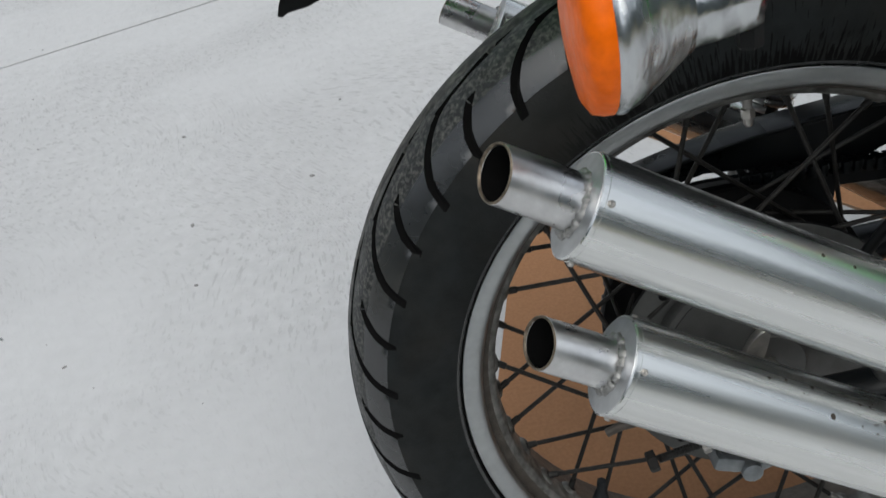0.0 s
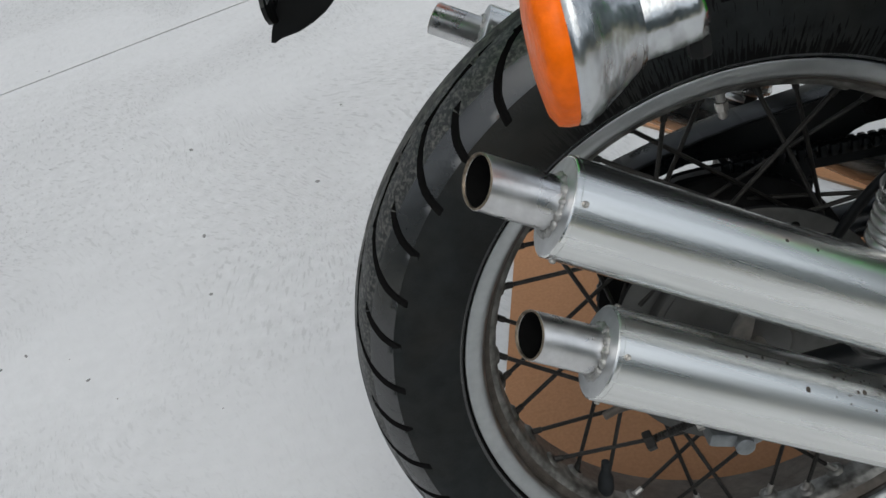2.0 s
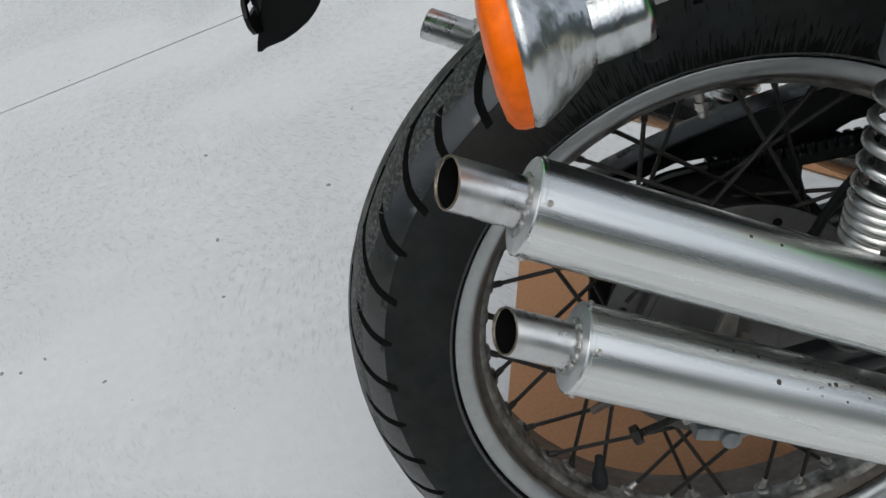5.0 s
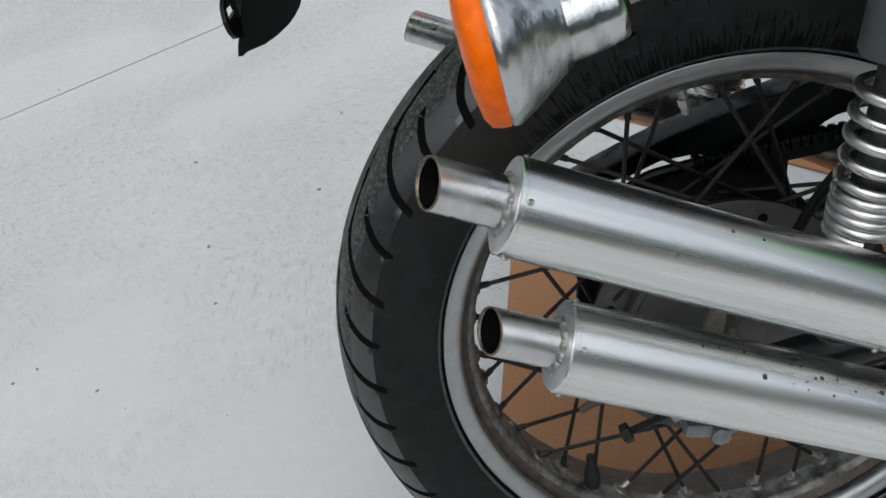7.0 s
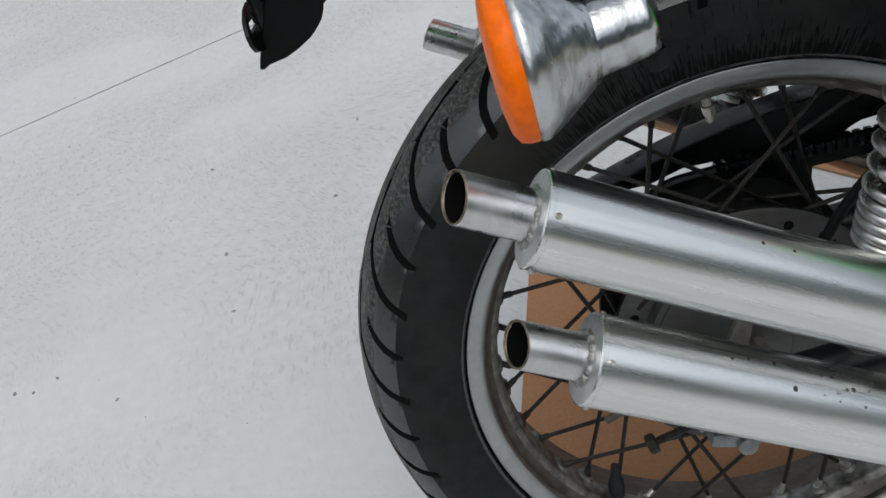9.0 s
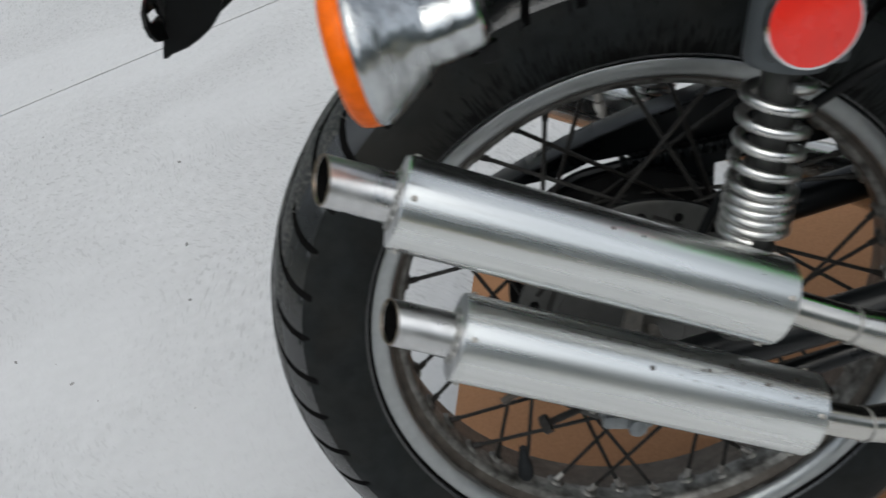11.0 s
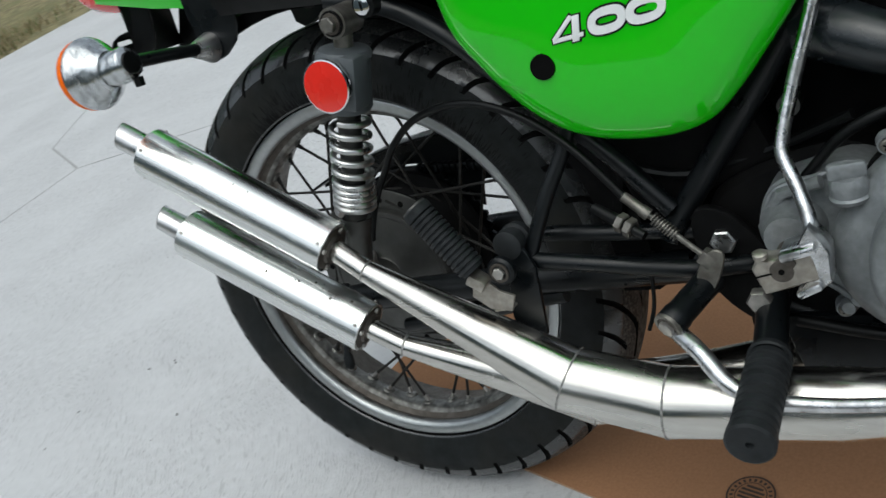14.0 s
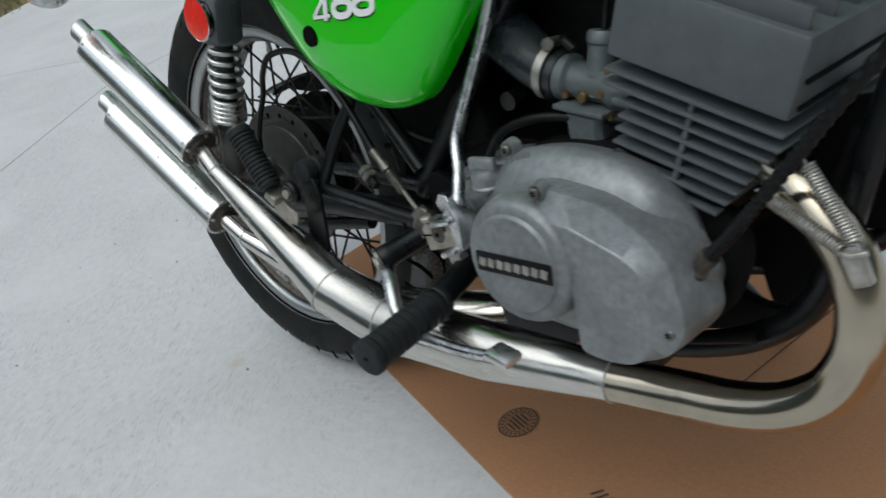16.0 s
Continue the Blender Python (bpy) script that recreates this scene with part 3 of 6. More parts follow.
def tyre():
    """The tyre: swept grooves cut into the crown, lettered sidewalls left plain."""
    ys = [0.0, 0.004, 0.008, 0.0115, 0.012, 0.014, 0.016, 0.0175, 0.019, 0.0215, 0.024, 0.0275, 0.031, 0.035, 0.0355, 0.039, 0.042, 0.045, 0.049, 0.052, 0.055, 0.0575, 0.058]
    rs = lambda y: float(np.interp(y, [0, .008, .015, .022, .03, .036, .042, .047, .052, .0555, .058, .060], [.3360, .3355, .3343, .3324, .3294, .3262, .3216, .3162, .3086, .3020, .2952, .2852]))
    gs = lambda y: float(np.interp(y, [.0115, .0175, .019, .024, .031, .039, .049, .058], [-20, -14.5, -11, -7.8, -5.8, -3.8, -1.4, 0]))
    slope = lambda y: abs(gs(min(y + 0.0005, 0.058)) - gs(max(y - 0.0005, 0.0115))) / 57.3 * 0.33 / 0.001
    side = [(0.0596, 0.289), (0.0602, 0.281), (0.0598, 0.272), (0.0582, 0.262), (0.0562, 0.254), (0.0543, 0.2488), (0.0528, 0.2464), (0.0495, 0.2452), (0.0430, 0.2440), (0.040, 0.236)]
    rows = [(-y, r, 0.0, 0.0, False) for y, r in side[::-1]]
    for sgn in (-1, 1):
        seq = ys[::-1] if sgn < 0 else ys[1:]
        for y in seq:
            w = min(6.4, 0.0046 / 0.33 * 57.3 * math.sqrt(1 + slope(y) ** 2)) if y >= 0.0115 else 5.0
            rows.append((sgn * y, rs(y), gs(max(y, 0.0115)), w, True))
    rows += [(y, r, 0.0, 0.0, False) for y, r in side]
    P, N = 360 / 22, 22
    bm = bmesh.new()
    V = []
    for y, r, g, w, crown in rows:
        ww = max(w, 0.8)
        cols = []
        for centre, kind in ((0.0, "L"), (-P / 2, "S")):
            h = ww / 2 if kind == "L" else min(ww, 1.6) / 2
            e = 0.16
            deep = 0.0
            a = abs(y)
            if crown:
                if kind == "L" and 0.012 <= a <= 0.0576:
                    deep = 0.0062
                if kind == "S" and 0.0355 <= a <= 0.0556:
                    deep = 0.0058
            cols.append([(centre - h - e, 0), (centre - h, deep), (centre + h, deep), (centre + h + e, 0)])
        S, L = cols[1], cols[0]

        def fill(a, b, n=3):
            return [(a + (b - a) * (k + 1) / (n + 1), 0) for k in range(n)]
        line = S + fill(S[-1][0], L[0][0]) + L + fill(L[-1][0], S[0][0] + P)
        ring = []
        for k in range(N):
            for off, deep in line:
                t = radians(139.4 + k * P + g + off)
                ring.append(bm.verts.new(((r - deep) * math.cos(t), y, (r - deep) * math.sin(t))))
        V.append(ring)
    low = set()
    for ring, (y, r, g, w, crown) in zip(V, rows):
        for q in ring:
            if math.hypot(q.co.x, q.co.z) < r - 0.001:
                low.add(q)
    for u, v, (ya, *_), (yb, *_) in zip(V, V[1:], rows, rows[1:]):
        for k in range(len(u)):
            j = (k + 1) % len(u)
            f = bm.faces.new((u[k], u[j], v[j], v[k]))
            # index 2 puts painted shade on groove faces and the bead edge
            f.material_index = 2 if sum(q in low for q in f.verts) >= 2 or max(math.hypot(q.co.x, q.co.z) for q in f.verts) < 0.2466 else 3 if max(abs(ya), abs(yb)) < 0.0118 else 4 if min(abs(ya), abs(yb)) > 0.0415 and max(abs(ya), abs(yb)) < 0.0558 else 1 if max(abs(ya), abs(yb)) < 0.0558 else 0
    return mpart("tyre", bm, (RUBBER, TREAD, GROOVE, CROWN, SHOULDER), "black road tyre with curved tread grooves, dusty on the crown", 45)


tyre()

# rim, spokes and hub
prof = [(-0.040, 0.2425), (-0.0480, 0.2446), (-0.0502, 0.2440), (-0.0508, 0.2424), (-0.0498, 0.2350), (-0.0470, 0.2300), (-0.0425, 0.2280), (-0.0385, 0.2280), (-0.0360, 0.2290), (-0.0335, 0.2275), (-0.0305, 0.2225), (-0.0275, 0.2180), (-0.0245, 0.2165), (-0.0160, 0.2163), (-0.0060, 0.2168), (0.0, 0.2182),
        (0.010, 0.2215), (0.022, 0.2255), (0.034, 0.2290), (0.043, 0.2318), (0.0452, 0.2350), (0.0455, 0.2415), (0.0435, 0.2435), (0.040, 0.2425)]
outer = [(0.038, 0.236), (0.0, 0.228), (-0.038, 0.236)]
rim_bm = lathe((0, 0, 0), AXLE, prof + outer, 120, closed=True)
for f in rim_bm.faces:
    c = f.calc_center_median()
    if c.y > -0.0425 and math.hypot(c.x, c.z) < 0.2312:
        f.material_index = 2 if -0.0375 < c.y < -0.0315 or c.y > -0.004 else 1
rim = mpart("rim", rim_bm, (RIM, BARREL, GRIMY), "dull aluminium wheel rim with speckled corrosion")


def spoke_part(name, bm, label=""):
    return part(name, bm, SPOKE, rim, label)


HUB_R, NIP_R = 0.1025, 0.2165
for k in range(40):
    a = radians(2.2 + 9 * k)
    side = 1 if k % 2 == 0 else -1
    lead = 1 if (k // 2) % 2 else -1
    b = a + lead * radians(84)
    yr, yh = side * 0.004 - 0.010, side * (0.040 if lead > 0 else 0.036) if side > 0 else -0.030 if lead > 0 else -0.024
    p, q = Vector((NIP_R * math.cos(a), yr, NIP_R * math.sin(a))), Vector((HUB_R * math.cos(b), yh, HUB_R * math.sin(b)))
    d = (q - p).normalized()
    spoke_part("spoke", tube([p + d * 0.004, p + d * 0.05, q, q + Vector((0, -side * 0.008, 0))], 0.0020, 8))
    n = part("nipple", lathe(p - d * 0.003, d, [(0, 0.0060), (0.0028, 0.0058), (0.0045, 0.0042), (0.0055, 0.0030), (0.0135, 0.0028), (0.014, 0.002), (0.014, 0)], 12), (DULL if 235 < math.degrees(a) % 360 < 305 else SPOKE), rim)
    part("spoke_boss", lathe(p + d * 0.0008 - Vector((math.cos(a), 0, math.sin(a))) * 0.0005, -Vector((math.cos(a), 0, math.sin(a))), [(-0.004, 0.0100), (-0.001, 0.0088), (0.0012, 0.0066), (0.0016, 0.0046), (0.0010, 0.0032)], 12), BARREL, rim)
# valve stem at the top and a rubber-capped stub below
v = lathe((0.001, -0.010, 0.217), (0, -0.12, -1), [(0, 0.0048), (0.006, 0.0048), (0.006, 0.0036), (0.012, 0.0036)], 14, None, 0)
hexhead((0.001, -0.0115, 0.2045), (0, -0.12, -1), 0.0052, 0.007, v, 0)
lathe((0.001, -0.0123, 0.1975), (0, -0.12, -1), [(0, 0.0038), (0.004, 0.0038), (0.0065, 0.002), (0.0065, 0)], 12, v)
part("valve_stem", v, DULL, rim, "bright metal valve stem with hexagonal cap")
rd = Vector((0.14, 0.0, 1.0)).normalized()
v = lathe((-0.147, -0.016, -0.160), rd, [(0, 0.0050), (0.004, 0.0074), (0.010, 0.0080), (0.020, 0.0074), (0.026, 0.0056), (0.031, 0.0040), (0.034, 0.0044), (0.040, 0.0040), (0.040, 0)], 16)
part("rubber_sleeve", v, GRIP, rim, "black rubber sleeve")

hub = mpart("hub", lathe((0, 0, 0), AXLE, [(-0.030, 0.0), (-0.030, 0.094), (-0.0295, 0.113), (-0.0280, 0.1165), (-0.0245, 0.1170), (-0.0225, 0.1145), (-0.021, 0.104), (-0.010, 0.088), (0.02, 0.085), (0.032, 0.104), (0.035, 0.116), (0.040, 0.117), (0.043, 0.110), (0.046, 0.085), (0.046, 0.0)], 80), (HUBM, OILY_SHADE), "grey cast wheel hub with drilled flange")
# every face behind the near flange takes the near-black material
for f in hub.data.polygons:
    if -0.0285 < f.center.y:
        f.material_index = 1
for k in range(20):
    a = radians(10.8 + 18 * k)
    # flat black discs paint the dark of the drilled holes
    part("spoke_hole", lathe((HUB_R * math.cos(a), -0.0297, HUB_R * math.sin(a)), (0, -1, 0), [(0, 0.0042), (0.0006, 0.0042), (0.0006, 0)], 14), SOOT_AND_HOLE, hub)
bp = lathe((0, 0, 0), AXLE, [(-0.046, 0.0), (-0.050, 0.028), (-0.048, 0.030), (-0.0435, 0.060), (-0.0400, 0.080), (-0.0395, 0.0825), (-0.0405, 0.084), (-0.0395, 0.0885), (-0.0365, 0.0905), (-0.0300, 0.091)], 72)
plate_ob = mpart("brake_plate", bp, HUBM, "grey cast brake backing plate")
part("axle_nut", hexhead((0, -0.118, 0), (0, -1, 0), 0.013, 0.012), DULL, plate_ob)
part("axle", lathe((0, -0.13, 0), AXLE, [(0, 0), (0, 0.007), (0.26, 0.007), (0.26, 0)], 16), DULL, plate_ob)
arm = plate(rounded([(-0.018, 0.030), (-0.002, 0.034), (-0.03, -0.045), (-0.045, -0.04)]), -0.058, -0.050)
part("brake_arm", arm, DULL, plate_ob, "dull metal brake lever arm")
cast = box((-0.050, -0.092, -0.046), (0.024, 0.022, 0.014), (0, 18, 0), 0.004)
lathe((-0.034, -0.084, -0.054), (0, -1, 0), [(0, 0), (0, 0.0085), (0.022, 0.0080), (0.024, 0.005), (0.024, 0)], 18, cast)
box((-0.022, -0.088, -0.060), (0.018, 0.014, 0.009), (0, -22, 0), 0.003, cast)
part("cast_lug", cast, CAST, plate_ob, "grey cast lug")

# sprocket, chain and guard on the far side
sp = bmesh.new()
out = []
for k in range(42 * 4):
    a = k * math.tau / (42 * 4)
    r = (0.1115, 0.1115, 0.1065, 0.1065)[k % 4]
    out.append((r * math.cos(a), r * math.sin(a)))
plate(out, 0.066, 0.072, 0.0006, sp)
mpart("sprocket", sp, BLACK, "black toothed rear sprocket")
link = tube(spline([(-0.109, 0.069, 0.0), (-0.084, 0.069, 0.070), (-0.038, 0.069, 0.104), (0.02, 0.069, 0.108), (0.2, 0.069, 0.099), (0.45, 0.069, 0.083)], 8), 0.0050, 8)
for k in range(46):
    x = 0.02 + k * 0.0095
    box((x, 0.069, 0.1085 - 0.060 * (x - 0.02)), (0.0075, 0.016, 0.0115), None, 0.002, link)
mpart("chain", link, BLACK, "dark oily drive chain")
TOP = [(-0.163, 0.101), (-0.115, 0.120), (-0.067, 0.133), (-0.030, 0.142), (0.0, 0.148), (0.036, 0.153), (0.12, 0.160), (0.20, 0.165), (0.215, 0.152)]
guard = plate([(-0.165, 0.094), (-0.11, 0.110), (-0.042, 0.106), (-0.010, 0.113), (0.026, 0.110), (0.040, 0.070), (0.098, 0.040), (0.105, 0.078), (0.165, 0.075), (0.42, 0.06), (0.42, 0.088), (0.172, 0.095), (0.152, 0.0965), (0.130, 0.100), (0.142, 0.107), (0.153, 0.1105), (0.172, 0.1110), (0.215, 0.109)] + TOP[::-1], 0.0815, 0.086, 0.0008)
for (xa, za), (xb, zb) in zip(TOP, TOP[1:]):
    box(((xa + xb) / 2, 0.068, (za + zb) / 2), (math.hypot(xb - xa, zb - za) + 0.003, 0.035, 0.004), (0, -math.degrees(math.atan2(zb - za, xb - xa)), 0), 0.0015, guard)
mpart("chain_guard", guard, BLACK, "deep black steel chain guard")

# swingarm with chain adjuster
for y, nm in ((-0.098, "swingarm_tube"), (0.098, "swingarm_tube")):
    mpart(nm, tube([(-0.045, y, -0.008), (0.0, y, -0.003), (0.25, y, 0.010), (0.43, y, 0.016)], 0.018, 20), BLACK, "black swingarm tube")
end = box((-0.048, -0.098, -0.006), (0.026, 0.036, 0.034), None, 0.004)
mpart("swingarm_end", end, BLACK, "black swingarm end plate")
mpart("swingarm_gusset", tube([(0.05, -0.098, -0.045), (0.16, -0.10, -0.030), (0.28, -0.10, -0.010)], 0.009, 12), BLACK)
ad = lathe((-0.066, -0.100, -0.020), Vector((-0.05, 0.0, -0.012)), [(0, 0.0035)] + [(0.002 + 0.0012 * k, 0.0036 if k % 2 else 0.0030) for k in range(32)], 14)
mpart("brake_rod_end", tube([(-0.139, -0.088, -0.0055), (-0.128, -0.088, -0.0010), (-0.060, -0.092, 0.010)], [0.0034, 0.0036, 0.0040], 12), GRIMY, "grimy end of a thin steel rod")
adj = mpart("chain_adjuster", ad, SPOKE, "rusty threaded adjuster bolt")
dd = Vector((-0.05, 0.0, -0.012)).normalized()
part("bolt_head", hexhead(Vector((-0.066, -0.100, -0.020)) + dd * 0.040, dd, 0.0085, 0.0075), SPOKE, adj)
part("lock_nut", hexhead(Vector((-0.066, -0.100, -0.020)) - dd * 0.001, dd, 0.0085, 0.006), DULL, adj)


# silencers and expansion pipes
def slash(bm, tip, d, n):
    """Cuts a pipe's end at a slant: shifts it along d so that the rim lies square to n."""
    for v in bm.verts:
        s = (v.co - tip).dot(d)
        u = v.co - tip - d * s
        v.co += d * (-u.dot(n) / d.dot(n)) * max(0.0, 1 - max(s, 0) / 0.034)
    return bm


def silencer(name, rear, front, tip, r=0.030, rt=0.0160, label="", spots=0):
    rear, front, tip = Vector(rear), Vector(front), Vector(tip)
    d = (front - rear).normalized()
    L = (front - rear).length
    body = lathe(rear, d, [(0.0, r - 0.004), (0.0, r - 0.0006), (0.0006, r), (0.0026, r), (0.0028, r - 0.0004), (0.0033, r - 0.0004), (0.0035, r), (0.05, r), (L * 0.5, r + 0.0001), (L - 0.0035, r), (L - 0.0033, r - 0.0004), (L - 0.0028, r - 0.0004), (L - 0.0026, r), (L - 0.0006, r), (L, r - 0.0006), (L, r - 0.004)], 72)
    ob = mpart(name, body, ALU, label)
    cap = lathe(rear, d, [(0.0012, r - 0.0005), (-0.0004, r - 0.0014), (-0.0012, r - 0.006), (-0.0016, rt + 0.003), (0.002, rt + 0.002)], 64)
    part("end_cap", cap, END_CAP, ob, "brushed aluminium end cap")
    Lt = (rear - tip).length + 0.004
    n = Vector((-0.80, math.copysign(0.33, tip.y), 0.50)).normalized()
    t = lathe(tip, d, [(Lt, rt - 0.0015), (0.012, rt - 0.0015), (0.0005, rt - 0.0014), (0.0, rt - 0.0008), (0.0004, rt), (0.012, rt), (Lt - 0.004, rt), (Lt, rt + 0.0002)], 56)
    outlet = part("outlet_pipe", slash(t, tip, d, n), TIP, ob, "polished outlet pipe with a burnt rim")
    part("outlet_rim", slash(lathe(tip - d * 0.0004, d, [(0.0006, rt - 0.0001), (0.0, rt - 0.0004), (-0.0002, rt - 0.0008), (0.0, rt - 0.0012), (0.0012, rt - 0.0015)], 56), tip, d, n), LIP, outlet)
    part("soot_lining", slash(lathe(tip, d, [(0.0010, rt - 0.0017), (0.01, rt - 0.0017), (0.034, rt - 0.0017), (Lt, rt - 0.0017), (Lt, 0)], 40), tip, d, n), SOOT_AND_HOLE, outlet)
    d_, a, b = frame_along(d)
    rg = random.Random(name)
    loop, size = [], []
    for k in range(97):
        t = k * math.tau / 96
        wob = rg.uniform(-1, 1)
        loop.append(rear + d * (-0.0012 + 0.0004 * wob) + (a * math.cos(t) + b * math.sin(t)) * (rt + 0.0008))
        size.append(0.0027 * (1 + 0.20 * math.sin(k * 0.9) + 0.12 * math.sin(k * 2.3 + 1) + 0.04 * wob))
    loop[-1], size[-1] = loop[0], size[0]
    part("weld_bead", tube(loop, size, 10, caps=False), WELD, ob, "rippled weld bead", 80)
    for s in (0.0060, L - 0.0060):
        for k in range(4):
            t = k * math.tau / 4 + 0.55
            u = a * math.cos(t) + b * math.sin(t)
            part("rivet", lathe(rear + d * s + u * r, u, [(0, 0.0021), (0.0011, 0.0019), (0.0017, 0.0011), (0.0013, 0.0)], 10), DULL, ob)
    if spots:
        sp_bm = bmesh.new()
        for k in range(spots):
            t = radians(rg.uniform(8, 50))
            up = (Vector((0, 0, 1)) - d * d.z).normalized()
            u = up * math.cos(t) + up.cross(d).normalized() * math.copysign(1, -up.cross(d).y) * math.sin(t)
            q = rg.uniform(0.0005, 0.0013) * rg.choice((0.6, 1.0, 1.6))
            lathe(rear + d * (L * rg.triangular(0.25, 0.97, 0.8)) + u * (r - 0.0001), u, [(0, q), (0.0003, q * 0.8), (0.0003, 0)], 8, sp_bm)
        tagged(part("tar_spots", sp_bm, GRIMY, ob), "small dark tar spots", kind="stuff")
    # front cap coloured darker than the can
    fc = lathe(front, d, [(-0.001, r - 0.001), (0.0006, r - 0.005), (0.001, 0.0185), (0.004, 0.0165), (0.004, 0.012)], 56)
    part("front_cap", fc, GRIMY, ob, "dark steel front cap")
    for k in range(4):
        t = k * math.tau / 4 + 0.3
        u = a * math.cos(t) + b * math.sin(t)
        part("cap_bolt", hexhead(front + d * 0.0008 + u * 0.0225, d, 0.0032, 0.003), DULL, ob)
    return ob


UR, UF, UT = (-0.151, -0.209, 0.253), (0.066, -0.204, 0.110), (-0.190, -0.210, 0.280)
LR, LF, LT = (-0.143, -0.206, 0.146), (0.077, -0.202, 0.008), (-0.182, -0.206, 0.170)
silencer("upper_silencer", UR, UF, UT, spots=3, label="polished aluminium silencer can")
silencer("lower_silencer", LR, LF, LT, rt=0.0155, spots=46, label="lower polished aluminium silencer can with dark spots")
silencer("far_silencer", (-0.160, 0.222, 0.236), (0.06, 0.21, 0.095), (-0.200, 0.223, 0.262), label="polished aluminium silencer on the far side")


def seam(p, d, r, parent):
    w = lathe(Vector(p) - Vector(d).normalized() * 0.0012, d, [(0, r), (0.0004, r + 0.0007), (0.0012, r + 0.0010), (0.0020, r + 0.0007), (0.0024, r)], 48)
    part("weld_seam", w, WELD, parent, "thin weld seam")


def pipe(name, pts, radii, label, sharp=True, seams=()):
    ob = mpart(name, tube(pts, radii, 48), STEEL, label, 20)
    P = [Vector(p) for p in pts]
    for i in seams:
        seam(P[i], P[min(i + 1, len(P) - 1)] - P[i - 1], radii[i], ob)
    return ob


U0 = Vector(UF)
chamber = pipe("upper_expansion_pipe", [U0, U0 + Vector((0.014, -0.003, -0.009)), (0.110, -0.213, 0.083), (0.318, -0.211, -0.052), (0.418, -0.210, -0.0765), (0.57, -0.198, -0.0815), (0.655, -0.191, -0.0800), (0.722, -0.185, -0.0800), (0.80, -0.182, -0.0750)],
     [0.0125, 0.0122, 0.0125, 0.0345, 0.0355, 0.0335, 0.0275, 0.0228, 0.0225], "polished stainless expansion chamber with weld seams", seams=(2, 3, 4, 7))
chamber.data.materials.append(HEADER)
for f in chamber.data.polygons:
    if f.center.x > 0.722:
        f.material_index = 1
bend = spline([(0.798, -0.182, -0.0750), (0.850, -0.181, -0.0705), (0.895, -0.180, -0.0575), (0.930, -0.178, -0.033), (0.951, -0.176, 0.004), (0.9558, -0.175, 0.040), (0.9525, -0.174, 0.066), (0.9435, -0.172, 0.0895), (0.929, -0.170, 0.110), (0.911, -0.165, 0.1255), (0.895, -0.158, 0.1355), (0.876, -0.145, 0.142), (0.850, -0.125, 0.145)], 10)
header = mpart("header_pipe", tube(bend, [0.0225, 0.0212, 0.0202, 0.0200], 40), HEADER, "straw-coloured polished header pipe bend")
L0 = Vector(LF)
pipe("lower_expansion_pipe", [L0, L0 + Vector((0.014, 0.001, -0.009)), (0.117, -0.199, -0.017), (0.31, -0.145, -0.112), (0.42, -0.110, -0.116), (0.52, -0.06, -0.112), (0.64, 0.0, -0.095), (0.72, 0.0, -0.06)],
     [0.0125, 0.0122, 0.0125, 0.0335, 0.0335, 0.0280, 0.0235, 0.0225], "polished stainless lower expansion chamber", seams=(2, 3, 4))
pipe("far_expansion_pipe", [(0.06, 0.21, 0.095), (0.10, 0.21, 0.07), (0.31, 0.20, -0.06), (0.42, 0.19, -0.09), (0.57, 0.18, -0.095)], [0.0125, 0.0125, 0.034, 0.034, 0.027], "polished stainless expansion chamber on the far side")


def coil(p, q, turns, r, wire, hooks=True):
    p, q = Vector(p), Vector(q)
    d, a, b = frame_along(q - p)
    L = (q - p).length
    pts = [p + d * (L * k / (turns * 12)) + (a * math.cos(k * math.tau / 12) + b * math.sin(k * math.tau / 12)) * r for k in range(turns * 12 + 1)]
    bm = tube(pts, wire, 7)
    if hooks:
        tube([p - d * 0.012, p + a * 0.0, pts[1]], wire, 7, bm)
        tube([pts[-1], q, q + d * 0.012], wire, 7, bm)
    return bm


for p, q in (((0.9215, -0.192, 0.165), (0.957, -0.194, 0.110)), ((0.889, -0.187, 0.133), (0.949, -0.194, 0.102))):
    part("retaining_spring", coil(p, q, 24, 0.0050, 0.0013), DULL, header, "coiled exhaust retaining spring")
lug = box((0.957, -0.190, 0.090), (0.016, 0.012, 0.034), (0, -22, 0), 0.003)
tube([(0.946, -0.194, 0.100), (0.955, -0.196, 0.099), (0.966, -0.194, 0.103)], 0.0026, 10, lug)
part("spring_lug", lug, DULL, header, "welded spring lug")

# rear shock absorber
SH, SD = Vector((0.134, -0.150, 0.342)), Vector((-0.070, 0.0, -0.232)).normalized()


def at_shock(z):
    return SH + SD * ((SH.z - z) / -SD.z)


turns = [0.2395, 0.2250, 0.2100, 0.1955, 0.1810, 0.1675, 0.1605, 0.1540, 0.1475, 0.1405, 0.1335]


